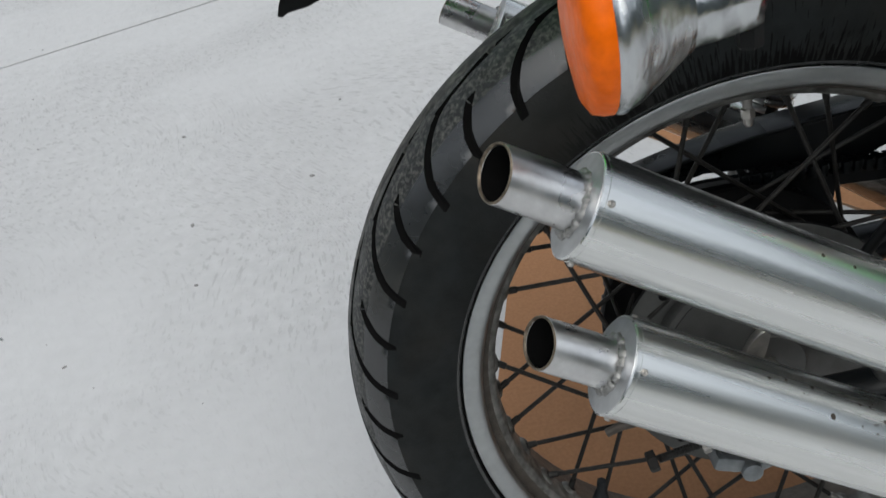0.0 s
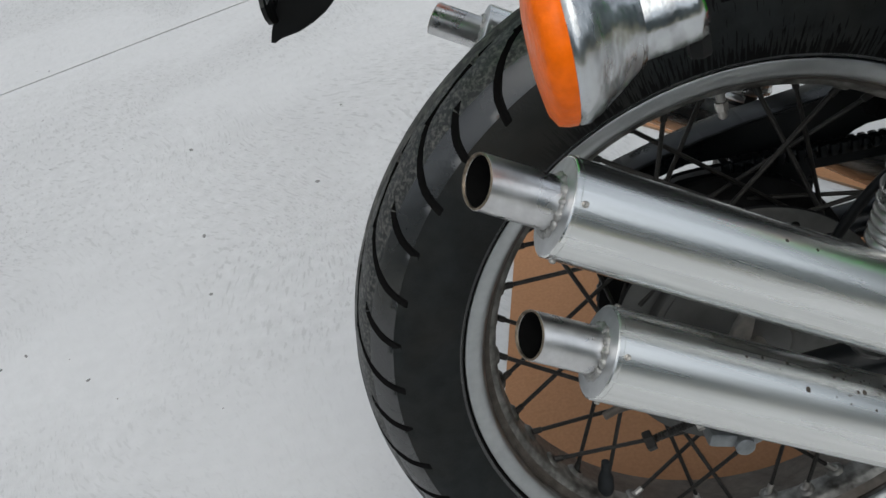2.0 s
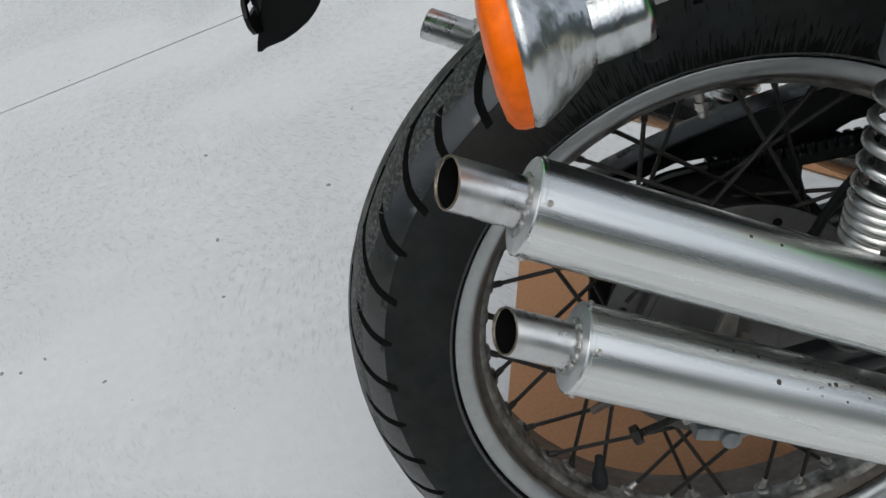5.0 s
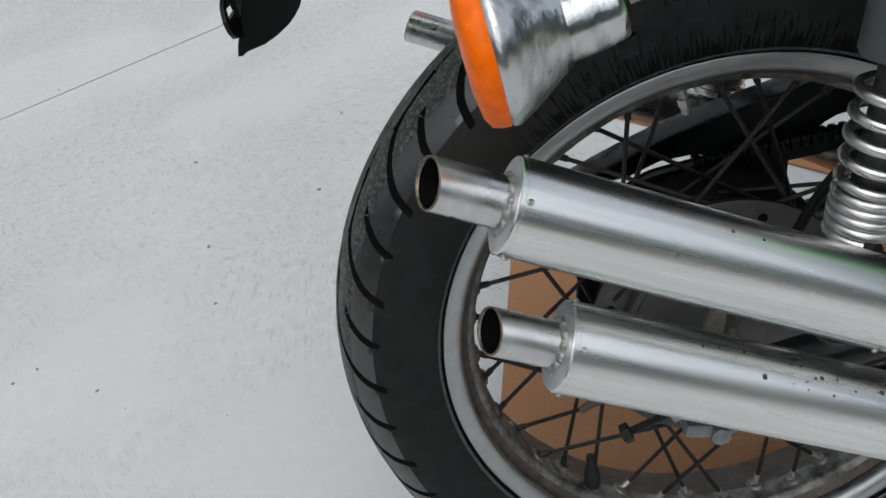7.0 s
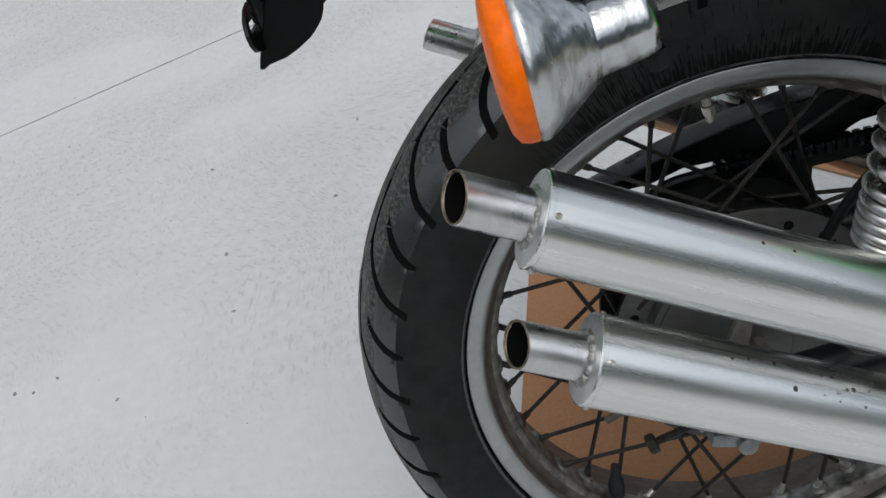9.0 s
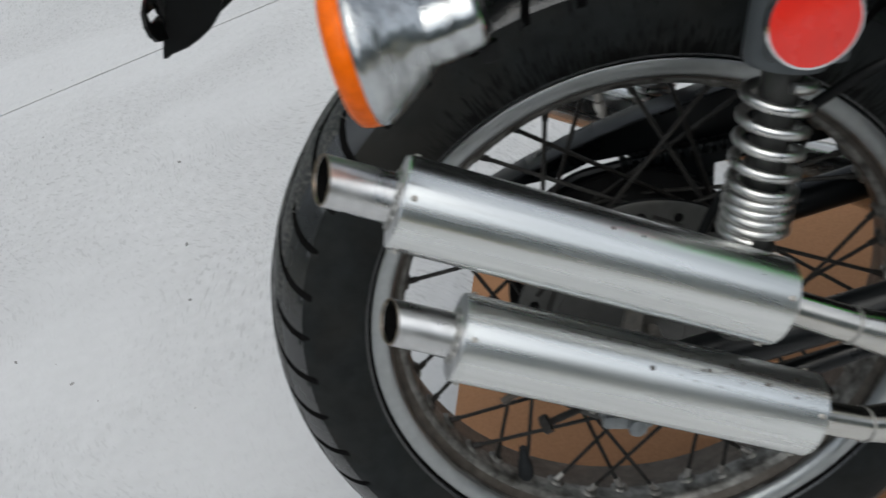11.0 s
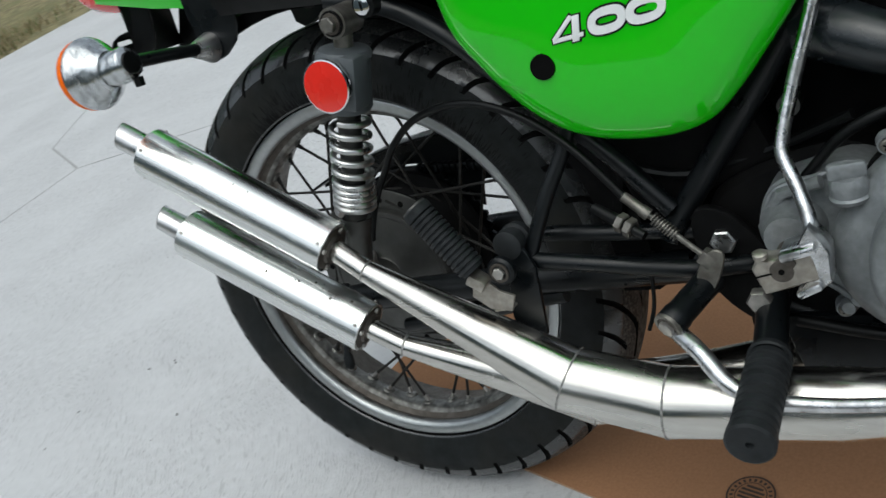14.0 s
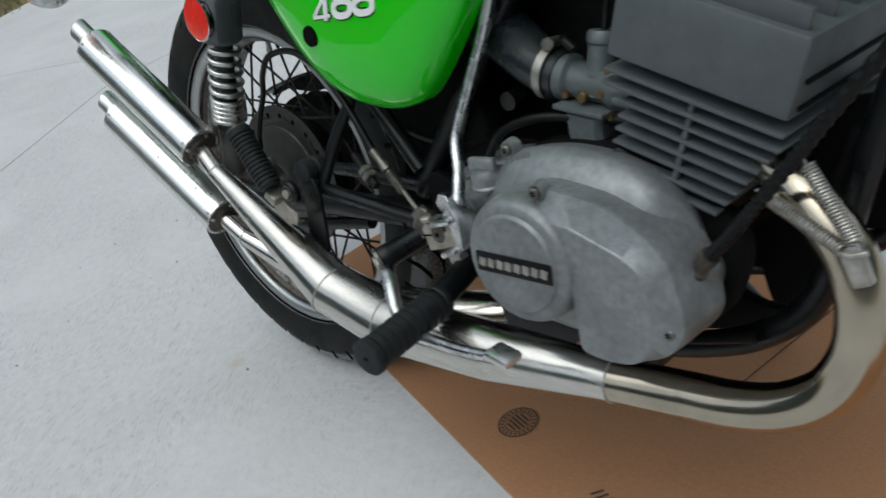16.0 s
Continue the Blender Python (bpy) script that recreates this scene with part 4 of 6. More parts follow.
def shock(y_shift, detail=True):
    off = Vector((0, y_shift, 0))
    d, a, b = frame_along(SD)
    body = lathe(at_shock(0.250) + off, SD, [(0, 0.013), (0.13, 0.013), (0.13, 0.0175), (0.143, 0.0175), (0.150, 0.0160), (0.200, 0.0160), (0.205, 0.012), (0.205, 0)], 32)
    ob = mpart("shock_absorber", body, HUBM, "rear shock absorber with a chrome spring")
    part("piston_rod", lathe(at_shock(0.262) + off, SD, [(0, 0.0118), (0.1, 0.0118)], 24), CHROME, ob)
    shroud = lathe(at_shock(0.316) + off, SD, [(0, 0.0), (0, 0.016), (0.003, 0.0270), (0.006, 0.0290), (0.012, 0.0290), (0.014, 0.0272), (0.066, 0.0272), (0.070, 0.0250), (0.070, 0.0)], 40)
    part("spring_shroud", shroud, GREY, ob, "grey upper shroud")
    pts = []
    for i in range(len(turns) - 1):
        for k in range(20):
            t = k / 20
            c = at_shock(turns[i] * (1 - t) + turns[i + 1] * t) + off
            pts.append(c + (a * math.cos(t * math.tau) + b * math.sin(t * math.tau)) * 0.0212)
    part("coil_spring", tube(pts, 0.0038, 10), SPRING, ob, "bright coil spring")
    eye = lathe(SH + off + Vector((0, -0.018, 0)), AXLE, [(0, 0.008), (0, 0.0165), (0.036, 0.0165), (0.036, 0.008)], 28)
    tube([SH + off, at_shock(0.312) + off], 0.0105, 16, eye)
    part("top_eye", eye, WEATHERED, ob, "dull metal top mounting eye")
    for e in (-0.0190, 0.0190):
        part("eye_bush", lathe(SH + off + Vector((0, e, 0)), AXLE, [(-0.0012, 0.008), (-0.0012, 0.0135), (0.0012, 0.0135), (0.0012, 0.008)], 28), OILY_SHADE, ob)
    part("top_nut", hexhead(SH + off + Vector((0, -0.020 if y_shift <= 0 else 0.02, 0)), (0, -1 if y_shift <= 0 else 1, 0), 0.0088, 0.009), WEATHERED, ob)
    part("washer", lathe(SH + off + Vector((0, -0.0215, 0)), AXLE, [(0, 0), (0, 0.0112), (0.002, 0.0112)], 28), GRIMY, ob)
    return ob


sh = shock(0)
shock(0.31)
RC = Vector((0.115, -0.186, 0.283))
holder = box((0.1205, -0.163, 0.283), (0.052, 0.030, 0.060), (0, 17, 0), 0.006)
part("reflector_bracket", holder, GREY, sh, "grey reflector bracket")
part("reflector_cup", lathe(RC + Vector((0, 0.026, 0)), (0, -1, 0), [(0, 0.016), (0.01, 0.020), (0.018, 0.0275), (0.022, 0.0282)], 48), PLASTIC, sh, "black reflector cup")
part("reflector_ring", lathe(RC + Vector((0, 0.006, 0)), (0, -1, 0), [(0, 0.0285), (0.004, 0.0292), (0.006, 0.0288), (0.0065, 0.0272)], 56), CHROME, sh, "thin chrome ring")
part("red_reflector", lathe(RC, (0, -1, 0), [(-0.002, 0.0274), (0.0006, 0.0272), (0.0016, 0.020), (0.0020, 0.010), (0.0021, 0.0)], 56), RED, sh, "round red reflector")

# side cover
COVER = [(0.263, 0.345), (0.270, 0.305), (0.289, 0.272), (0.314, 0.237), (0.342, 0.2095), (0.374, 0.190), (0.414, 0.1795), (0.462, 0.1775), (0.498, 0.187), (0.525, 0.2095), (0.551, 0.2385), (0.578, 0.272), (0.602, 0.312), (0.620, 0.355), (0.60, 0.395), (0.45, 0.405), (0.30, 0.395), (0.268, 0.375)]


def side_cover(sgn):
    o = rounded(COVER, 6)
    cx, cz = 0.445, 0.300
    rings = []
    for k, y in ((1.0, -0.150), (1.0, -0.168), (0.992, -0.1735), (0.97, -0.1775), (0.92, -0.1845), (0.82, -0.1905), (0.66, -0.1955), (0.45, -0.1985), (0.2, -0.1995)):
        rings.append([(cx + (x - cx) * k, sgn * -y, cz + (z - cz) * k) for x, z in o])
    return mpart("side_cover", loft(rings, cap_first=False), GREEN, "glossy lime green side cover", 50)


cover = side_cover(-1)


HX, HZ = 0.3665, 0.2630
HY = -0.1985
# black disc paints the dark inside the key hole
g = lathe((HX, HY + 0.001, HZ), (0, -1, 0), [(0.0012, 0.0), (0.0012, 0.0104), (0.0018, 0.0108), (0.0014, 0.0117), (-0.002, 0.0119)], 40)
part("lock_hole", g, SOOT_AND_HOLE, cover, "dark round key hole")


def glyph_zero(cx, cz, w, hgt, t, slant, y0, y1, grow=0.0):
    bm = bmesh.new()
    n = 40
    rings = []
    for rad, yy in ((1, y0), (1, y1), (0, y1), (0, y0)):
        ring = []
        for k in range(n):
            a = k * math.tau / n
            ex, ez = (w / 2 + grow, hgt / 2 + grow) if rad else (max(w / 2 - t - grow, 0.0008), max(hgt / 2 - t - grow, 0.0008))
            c, s = math.cos(a), math.sin(a)
            x, z = ex * math.copysign(abs(c) ** 0.8, c), ez * math.copysign(abs(s) ** 0.8, s)
            ring.append((cx + x + slant * z, yy, cz + z))
        rings.append(ring)
    loft(rings + [rings[0]], bm, False, False)
    bmesh.ops.remove_doubles(bm, verts=bm.verts[:], dist=1e-6)
    return bm


def badge_400():
    """The chrome 400 with its dark border."""
    base = Vector((0.4345, 0, 0.2925))
    M = Matrix.Translation((base.x, 0, base.z)) @ Matrix.Rotation(radians(-3.5), 4, "Y")
    out_w, out_b = bmesh.new(), bmesh.new()
    for grow, bm, y0, y1 in ((0.0018, out_b, 0.0025, -0.0012), (0.0, out_w, 0.0, -0.0028)):
        tmp = bmesh.new()
        bars = [((0.0070, 0.0), (0.0070 + grow * 2, 0.027 + grow * 2), 0), ((-0.001, -0.0077), (0.031 + grow * 2, 0.0046 + grow * 2), 0), ((-0.0065, 0.0035), (0.0275 + grow * 2, 0.0050 + grow * 2), 49)]
        for (x, z), (w, hh), turn in bars:
            box((x, (y0 + y1) / 2, z), (w, abs(y1 - y0), hh), (0, -turn, 0), 0.0006, tmp)
        for v in tmp.verts:
            v.co.x += v.co.z * 0.22
        merge(bm, tmp, M @ Matrix.Translation((-0.0345, 0, 0)) @ Matrix.Diagonal((0.95, 1, 0.80, 1)))
        for cx in (0.001, 0.0355):
            merge(bm, glyph_zero(cx, 0, 0.0345, 0.0220, 0.0070, 0.22, y0, y1, grow), M)
    for bm in (out_b, out_w):
        for v in bm.verts:
            v.co.y += -0.1990 + 0.10 * abs(v.co.x - 0.434) ** 1.5
    b = part("badge_border", out_b, PLASTIC, cover, "dark raised border of the number 400")
    part("badge_number", out_w, WHITE, b, "white and chrome number 400")


badge_400()

# frame tubes
for nm, pts, r in (
    ("frame_loop", [(0.285, -0.172, 0.066), (0.36, -0.170, 0.056), (0.45, -0.160, 0.041), (0.50, -0.140, 0.034)], 0.0088),
    ("frame_strut", [(0.288, -0.172, 0.068), (0.315, -0.158, 0.125), (0.345, -0.142, 0.180), (0.36, -0.135, 0.24)], 0.0078),
    ("frame_rail", [(0.255, -0.118, 0.070), (0.30, -0.122, 0.073), (0.36, -0.120, 0.068), (0.48, -0.110, 0.058)], 0.0085),
    ("seat_tube", [(0.42, -0.120, 0.058), (0.44, -0.120, 0.088), (0.545, -0.120, 0.222), (0.66, -0.120, 0.37)], 0.0125),
    ("rear_rail", [(0.43, -0.128, 0.090), (0.365, -0.125, 0.168), (0.283, -0.12, 0.246), (0.224, -0.12, 0.306), (0.16, -0.12, 0.346), (0.10, -0.12, 0.362)], 0.0100),
    ("cradle_tube", [(0.44, -0.105, 0.01), (0.60, -0.105, -0.066), (0.68, -0.105, -0.080), (0.730, -0.105, -0.0765), (0.776, -0.105, -0.066), (0.825, -0.105, -0.047), (0.869, -0.104, -0.016), (0.893, -0.102, 0.020), (0.915, -0.099, 0.09), (0.942, -0.096, 0.18), (0.99, -0.09, 0.33)], 0.0138),
    ("cradle_tube", [(0.44, 0.105, 0.01), (0.60, 0.105, -0.066), (0.68, 0.105, -0.080), (0.730, 0.105, -0.0765), (0.776, 0.105, -0.066), (0.825, 0.105, -0.047), (0.869, 0.104, -0.016), (0.893, 0.102, 0.020), (0.915, 0.099, 0.09), (0.942, 0.096, 0.18), (0.99, 0.09, 0.33)], 0.0138),
    ("seat_tube", [(0.42, 0.120, 0.058), (0.44, 0.120, 0.088), (0.545, 0.120, 0.222), (0.66, 0.120, 0.37)], 0.0125),
    ("cross_tube", [(0.46, -0.13, 0.03), (0.46, 0.13, 0.03)], 0.02),
):
    mpart(nm, tube(spline(pts, 5), r, 16), BLACK, "black painted frame tube")
gus = plate(rounded([(0.45, 0.085), (0.485, 0.085), (0.525, 0.03), (0.525, -0.015), (0.50, -0.03), (0.46, 0.01)]), -0.140, -0.128)
mpart("frame_gusset", gus, OILY_SHADE, "black frame gusset plate")
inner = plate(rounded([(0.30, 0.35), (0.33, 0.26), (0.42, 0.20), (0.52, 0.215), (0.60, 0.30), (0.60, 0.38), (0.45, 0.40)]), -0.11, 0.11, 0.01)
mpart("air_box", inner, OILY_SHADE, "black air box behind the side cover")


def mudguard(start, count, deep=0.362):
    rings = []
    for k in range(count):
        a = radians(start + k * 4.1)
        ring = []
        for y, r in ((-0.082, deep), (-0.078, 0.378), (-0.05, 0.388), (0, 0.392), (0.05, 0.388), (0.078, 0.378), (0.082, deep), (0.074, deep), (0.045, 0.382), (0, 0.386), (-0.045, 0.382), (-0.074, deep)):
            ring.append((r * math.cos(a) * 0.98 + 0.01, y, r * math.sin(a)))
        rings.append(ring)
    mpart("rear_mudguard", loft(rings), OILY_SHADE, "black inner mudguard")


mudguard(56, 13)
mudguard(-3, 8, 0.338)
base = bmesh.new()
loft([[(x, y, z) for y, z in ((-0.125, zz), (-0.135, zz + 0.02), (-0.135, zz + 0.055), (0.135, zz + 0.055), (0.135, zz + 0.02), (0.125, zz))] for x, zz in ((-0.05, 0.378), (0.0, 0.372), (0.12, 0.358), (0.20, 0.345), (0.26, 0.342), (0.33, 0.345))], base)
mpart("seat_base", base, PLASTIC, "black seat base")
mpart("frame_bolt", hexhead((0.478, -0.139, 0.060), (0, -1, 0), 0.0125, 0.010), TIP, "bright hexagonal frame bolt")
mpart("frame_bolt", hexhead((0.507, -0.160, 0.008), (0, -1, 0), 0.0115, 0.012), DULL, "dull hexagonal frame bolt")
lk = lathe((0.182, -0.160, 0.352), (0, -1, 0), [(0, 0), (0, 0.013), (0.014, 0.013), (0.0155, 0.0115), (0.0155, 0.0)], 32)
lock = mpart("helmet_lock", lk, PLASTIC, "black helmet lock with a bright barrel")
part("lock_barrel", lathe((0.182, -0.1757, 0.352), (0, -1, 0), [(0, 0.009), (0.0015, 0.009), (0.002, 0.008), (0.002, 0)], 28), CHROME, lock, "bright lock barrel")
part("key_slot", box((0.182, -0.1780, 0.352), (0.0022, 0.001, 0.009), None, 0.0003), SOOT_AND_HOLE, lock)

# brake cable, its adjusters and the second cable
cable = mpart("brake_cable", tube(spline([(0.028, -0.086, 0.070), (0.039, -0.090, 0.091), (0.060, -0.092, 0.126), (0.085, -0.096, 0.156), (0.122, -0.112, 0.192), (0.175, -0.130, 0.222), (0.24, -0.140, 0.231), (0.30, -0.150, 0.214), (0.355, -0.162, 0.178), (0.408, -0.173, 0.118)], 10), 0.0042, 12), PLASTIC, "black brake cable sleeve")
a0, a1 = Vector((0.402, -0.172, 0.125)), Vector((0.474, -0.178, 0.056))
cd = (a1 - a0).normalized()
part("cable_ferrule", lathe(a0, cd, [(0, 0), (0, 0.0052), (0.02, 0.0052), (0.022, 0.0062), (0.03, 0.0062), (0.03, 0.003), (0.095, 0.0028), (0.095, 0)], 16), WEATHERED, cable, "dull metal cable ferrule")
part("return_spring", coil(a0 + cd * 0.034, a0 + cd * 0.062, 9, 0.0052, 0.0011, False), WEATHERED, cable)
part("clevis", box(a1 - cd * 0.004, (0.014, 0.014, 0.014), (0, 44, 0), 0.002), WEATHERED, cable)
sw = lathe((0.372, -0.176, 0.118), Vector((0.45, -0.15, -0.23)), [(0, 0), (0, 0.005), (0.02, 0.006), (0.028, 0.0065), (0.028, 0.005), (0.06, 0.0045), (0.06, 0)], 16)
switch = mpart("brake_light_switch", sw, PLASTIC, "black brake light switch with a lock nut")
for s in (0.030, 0.040):
    dvec = Vector((0.45, -0.15, -0.23)).normalized()
    part("lock_nut", hexhead(Vector((0.372, -0.176, 0.118)) + dvec * s, dvec, 0.0098, 0.007), WEATHERED, switch)
# three near-black fillers added for the dark between wheel and engine
mpart("dark_fill_tray", box((0.432, 0.02, 0.175), (0.15, 0.25, 0.17), (0, -20, 0), 0.01), OILY_SHADE, "near-black box filling the dark under the side cover")
mpart("dark_fill_flap", box((0.383, 0.02, 0.175), (0.012, 0.23, 0.25), (0, 14, 0), 0.003), OILY_SHADE, "near-black sheet filling the dark behind the tyre")
mpart("dark_fill_brace", box((0.402, 0.03, 0.045), (0.07, 0.18, 0.13), None, 0.015), OILY_SHADE, "near-black box filling the dark between the swingarm tubes")
mpart("breather_hose", tube(spline([(0.402, -0.145, 0.045), (0.400, -0.147, 0.01), (0.396, -0.148, -0.01), (0.388, -0.150, -0.03)], 6), 0.0022, 8), PLASTIC, "thin black breather hose")
mpart("wiring", tube(spline([(0.30, -0.10, 0.30), (0.36, -0.12, 0.17), (0.43, -0.11, 0.12), (0.52, -0.10, 0.13), (0.60, -0.12, 0.16)], 6), 0.005, 8), PLASTIC, "black wiring loom")


def grooved_peg(name, p, q, r, ribs, label, r_end=None):
    p, q = Vector(p), Vector(q)
    d = (q - p).normalized()
    L = (q - p).length
    pr = [(0, 0.0), (0, r * 0.8)]
    for k in range(ribs):
        s0, s1 = 0.003 + (L - 0.014) * k / ribs, 0.003 + (L - 0.014) * (k + 1) / ribs
        w = s1 - s0
        pr += [(s0 + w * 0.12, r * 0.86), (s0 + w * 0.22, r), (s0 + w * 0.80, r), (s0 + w * 0.92, r * 0.86)]
    pr += [(L - 0.011, r * 0.9), (L - 0.010, (r_end or r) * 1.04), (L - 0.002, (r_end or r) * 1.04), (L, (r_end or r) * 0.92), (L, 0.0035), (L - 0.004, 0.003), (L - 0.004, 0)]
    return mpart(name, lathe(p, d, pr, 32), GRIP, label, 30)


# pillion peg
pp = grooved_peg("pillion_peg", (0.251, -0.222, 0.080), (0.2015, -0.220, 0.152), 0.0152, 13, "folded black ribbed rubber pillion peg", 0.0150)
ped = (Vector((0.2015, -0.220, 0.152)) - Vector((0.251, -0.222, 0.080))).normalized()
part("peg_end", lathe(Vector((0.2015, -0.220, 0.152)) - ped * 0.001, ped, [(0, 0.0146), (0.0022, 0.0138), (0.0026, 0.012), (0.0026, 0.0)], 28), HUBM, pp, "worn grey end of the peg")
part("peg_bracket", box((0.2520, -0.220, 0.0680), (0.020, 0.020, 0.012), (0, 35, 0), 0.002), ZINC, pp, "bright peg clevis")
part("peg_plate", plate([(0.2425, 0.0686), (0.2540, 0.0690), (0.2687, 0.0535), (0.2848, 0.0470), (0.2775, 0.0300), (0.2540, 0.0330), (0.2360, 0.0480)], -0.216, -0.2125, 0.0008), ZINC, pp, "scratched metal peg plate")
part("peg_tab", box((0.2670, -0.2085, 0.0315), (0.022, 0.012, 0.003), (0, -6, 0), 0.0008), ZINC, pp)
part("pivot_plate", lathe((0.2755, -0.208, 0.0735), (0, -1, 0), [(0, 0), (0, 0.0150), (0.006, 0.0150), (0.0085, 0.0125), (0.0085, 0)], 28), BLACK, pp)
part("pivot_ring", lathe((0.2755, -0.2165, 0.0735), (0, -1, 0), [(-0.001, 0.0075), (0.0012, 0.0075), (0.0016, 0.0088), (0.0012, 0.0104), (-0.001, 0.0104)], 28), GRIMY, pp)
part("pivot_bolt", hexhead((0.2755, -0.2165, 0.0735), (0, -1, 0), 0.0065, 0.005), DULL, pp)
rb = lathe((0.276, -0.160, 0.0905), (0, -1, 0), [(0, 0.0), (0, 0.015), (0.010, 0.0165), (0.012, 0.0135), (0.018, 0.0135), (0.020, 0.0160), (0.030, 0.0155), (0.033, 0.010), (0.033, 0)], 28)
mpart("rubber_mount", rb, GRIP, "black rubber mount")
br = plate([(0.2660, 0.0860), (0.2760, 0.0930), (0.2930, 0.0840), (0.3005, 0.0657), (0.2985, 0.030), (0.2947, -0.010), (0.2850, -0.028), (0.2640, -0.020), (0.2600, 0.010), (0.2665, 0.050)], -0.189, -0.184, 0.001)
mpart("hanger_plate", br, BLACK, "black silencer hanger plate")

# rider's footpeg
fp = grooved_peg("footpeg", (0.522, -0.222, -0.022), (0.526, -0.333, -0.034), 0.0195, 9, "black ribbed rubber footpeg", 0.0198)
part("peg_stem", tube([(0.512, -0.135, 0.0), (0.518, -0.185, -0.012), (0.522, -0.226, -0.022)], 0.015, 20), BLACK, fp, "black footpeg stem")
part("peg_collar", lathe((0.5215, -0.215, -0.021), Vector((0.002, -0.111, -0.012)), [(0, 0.0), (0, 0.0185), (0.006, 0.0195), (0.008, 0.018)], 28), GRIP, fp)

# brake pedal
pv = lathe((0.468, -0.165, 0.034), Vector((-0.031, -0.062, -0.021)), [(0, 0), (0, 0.0135), (0.052, 0.0135), (0.054, 0.0145), (0.066, 0.0145), (0.068, 0.013), (0.068, 0)], 28)
pedal = mpart("brake_pedal", pv, BLACK, "brake pedal with a chrome arm and ribbed pad")
pd = Vector((-0.031, -0.062, -0.021)).normalized()
part("pivot_ring", lathe(Vector((0.468, -0.165, 0.034)) + pd * 0.0675, pd, [(0, 0.0105), (0, 0.0148), (0.0035, 0.0144), (0.0035, 0.0110), (0.001, 0.0105)], 28), WEATHERED, pedal)
part("pivot_washer", lathe(Vector((0.468, -0.165, 0.034)) + pd * 0.068, pd, [(0, 0), (0, 0.0105), (0.002, 0.0105), (0.002, 0)], 28), GRIMY, pedal)
part("pivot_bolt", hexhead(Vector((0.468, -0.165, 0.034)) + pd * 0.070, pd, 0.008, 0.005), DULL, pedal)
arm_pts = spline([(0.446, -0.220, 0.004), (0.468, -0.238, -0.006), (0.492, -0.255, -0.026), (0.520, -0.262, -0.038), (0.56, -0.264, -0.040), (0.61, -0.268, -0.036), (0.655, -0.272, -0.028)], 8)
part("pedal_arm", tube(arm_pts, [0.0085, 0.0080, 0.0072, 0.0062, 0.0055], 20), WORN, pedal, "curved chrome pedal arm")
pad = box((0.664, -0.276, -0.021), (0.030, 0.026, 0.010), (0, 10, 0), 0.004)
pad_ob = part("pedal_pad", pad, TIP, pedal, "small ribbed metal pedal pad")
for k in range(6):
    part("pad_rib", box((0.6535 + 0.0042 * k, -0.276, -0.0155 - 0.0007 * k), (0.0022, 0.023, 0.0016), (0, 10, 0), 0.0005), TIP, pad_ob)
lv = plate(rounded([(0.455, 0.020), (0.474, 0.030), (0.488, 0.062), (0.476, 0.068), (0.462, 0.050)]), -0.184, -0.179, 0.001)
part("pedal_lever", lv, WEATHERED, pedal, "dull metal lever plate")

# kick starter
ks = spline([(0.571, -0.216, 0.090), (0.5705, -0.210, 0.103), (0.563, -0.196, 0.125), (0.553, -0.184, 0.148), (0.553, -0.176, 0.165), (0.565, -0.163, 0.205), (0.585, -0.150, 0.262), (0.602, -0.140, 0.32), (0.615, -0.135, 0.37)], 8)
kick = mpart("kick_starter", tube(ks, 0.0072, 20, squash=0.85), WORN, "chrome kick-start lever")
boss = plate([(0.521, 0.066), (0.526, 0.0755), (0.535, 0.0735), (0.572, 0.0785), (0.576, 0.0555), (0.552, 0.0475), (0.529, 0.0420)], -0.224, -0.200, 0.002)
lathe((0.530, -0.222, 0.077), (0, -0.25, 1), [(0, 0.0062), (0.004, 0.0062), (0.0048, 0.005), (0.0048, 0)], 16, boss)
part("kick_boss", boss, ZINC, kick, "stained split clamp block")
part("clamp_slit", box((0.531, -0.2242, 0.0605), (0.016, 0.0012, 0.0016), (0, -12, 0), 0.0003), SOOT_AND_HOLE, kick)
kb = plate([(0.567, 0.097), (0.572, 0.104), (0.580, 0.092), (0.5855, 0.081), (0.5845, 0.054), (0.577, 0.0485), (0.560, 0.0425), (0.558, 0.0475), (0.5755, 0.056), (0.5745, 0.070), (0.571, 0.081), (0.551, 0.0765), (0.5475, 0.0835), (0.563, 0.0895)], -0.229, -0.203, 0.0015)
box((0.562, -0.219, 0.0825), (0.030, 0.034, 0.0085), (0, -14, 0), 0.003, kb)
box((0.567, -0.219, 0.0490), (0.022, 0.034, 0.0075), (0, -24, 0), 0.003, kb)
part("kick_yoke", kb, WORN, kick, "worn bright kick-start yoke")
part("pivot_pin", lathe((0.554, -0.2245, 0.071), (0, -1, 0), [(0, 0.0042), (0.002, 0.004), (0.002, 0)], 14), GRIMY, kick)
part("splined_shaft", lathe((0.5455, -0.10, 0.0635), (0, -1, 0), [(0, 0.011), (0.1235, 0.011), (0.1250, 0.0078), (0.1250, 0.0)], 24), GRIMY, kick)
part("shaft_end", lathe((0.5455, -0.2253, 0.0635), (0, -1, 0), [(0, 0.0026), (0.001, 0.0024), (0.001, 0.0)], 20), SOOT_AND_HOLE, kick)


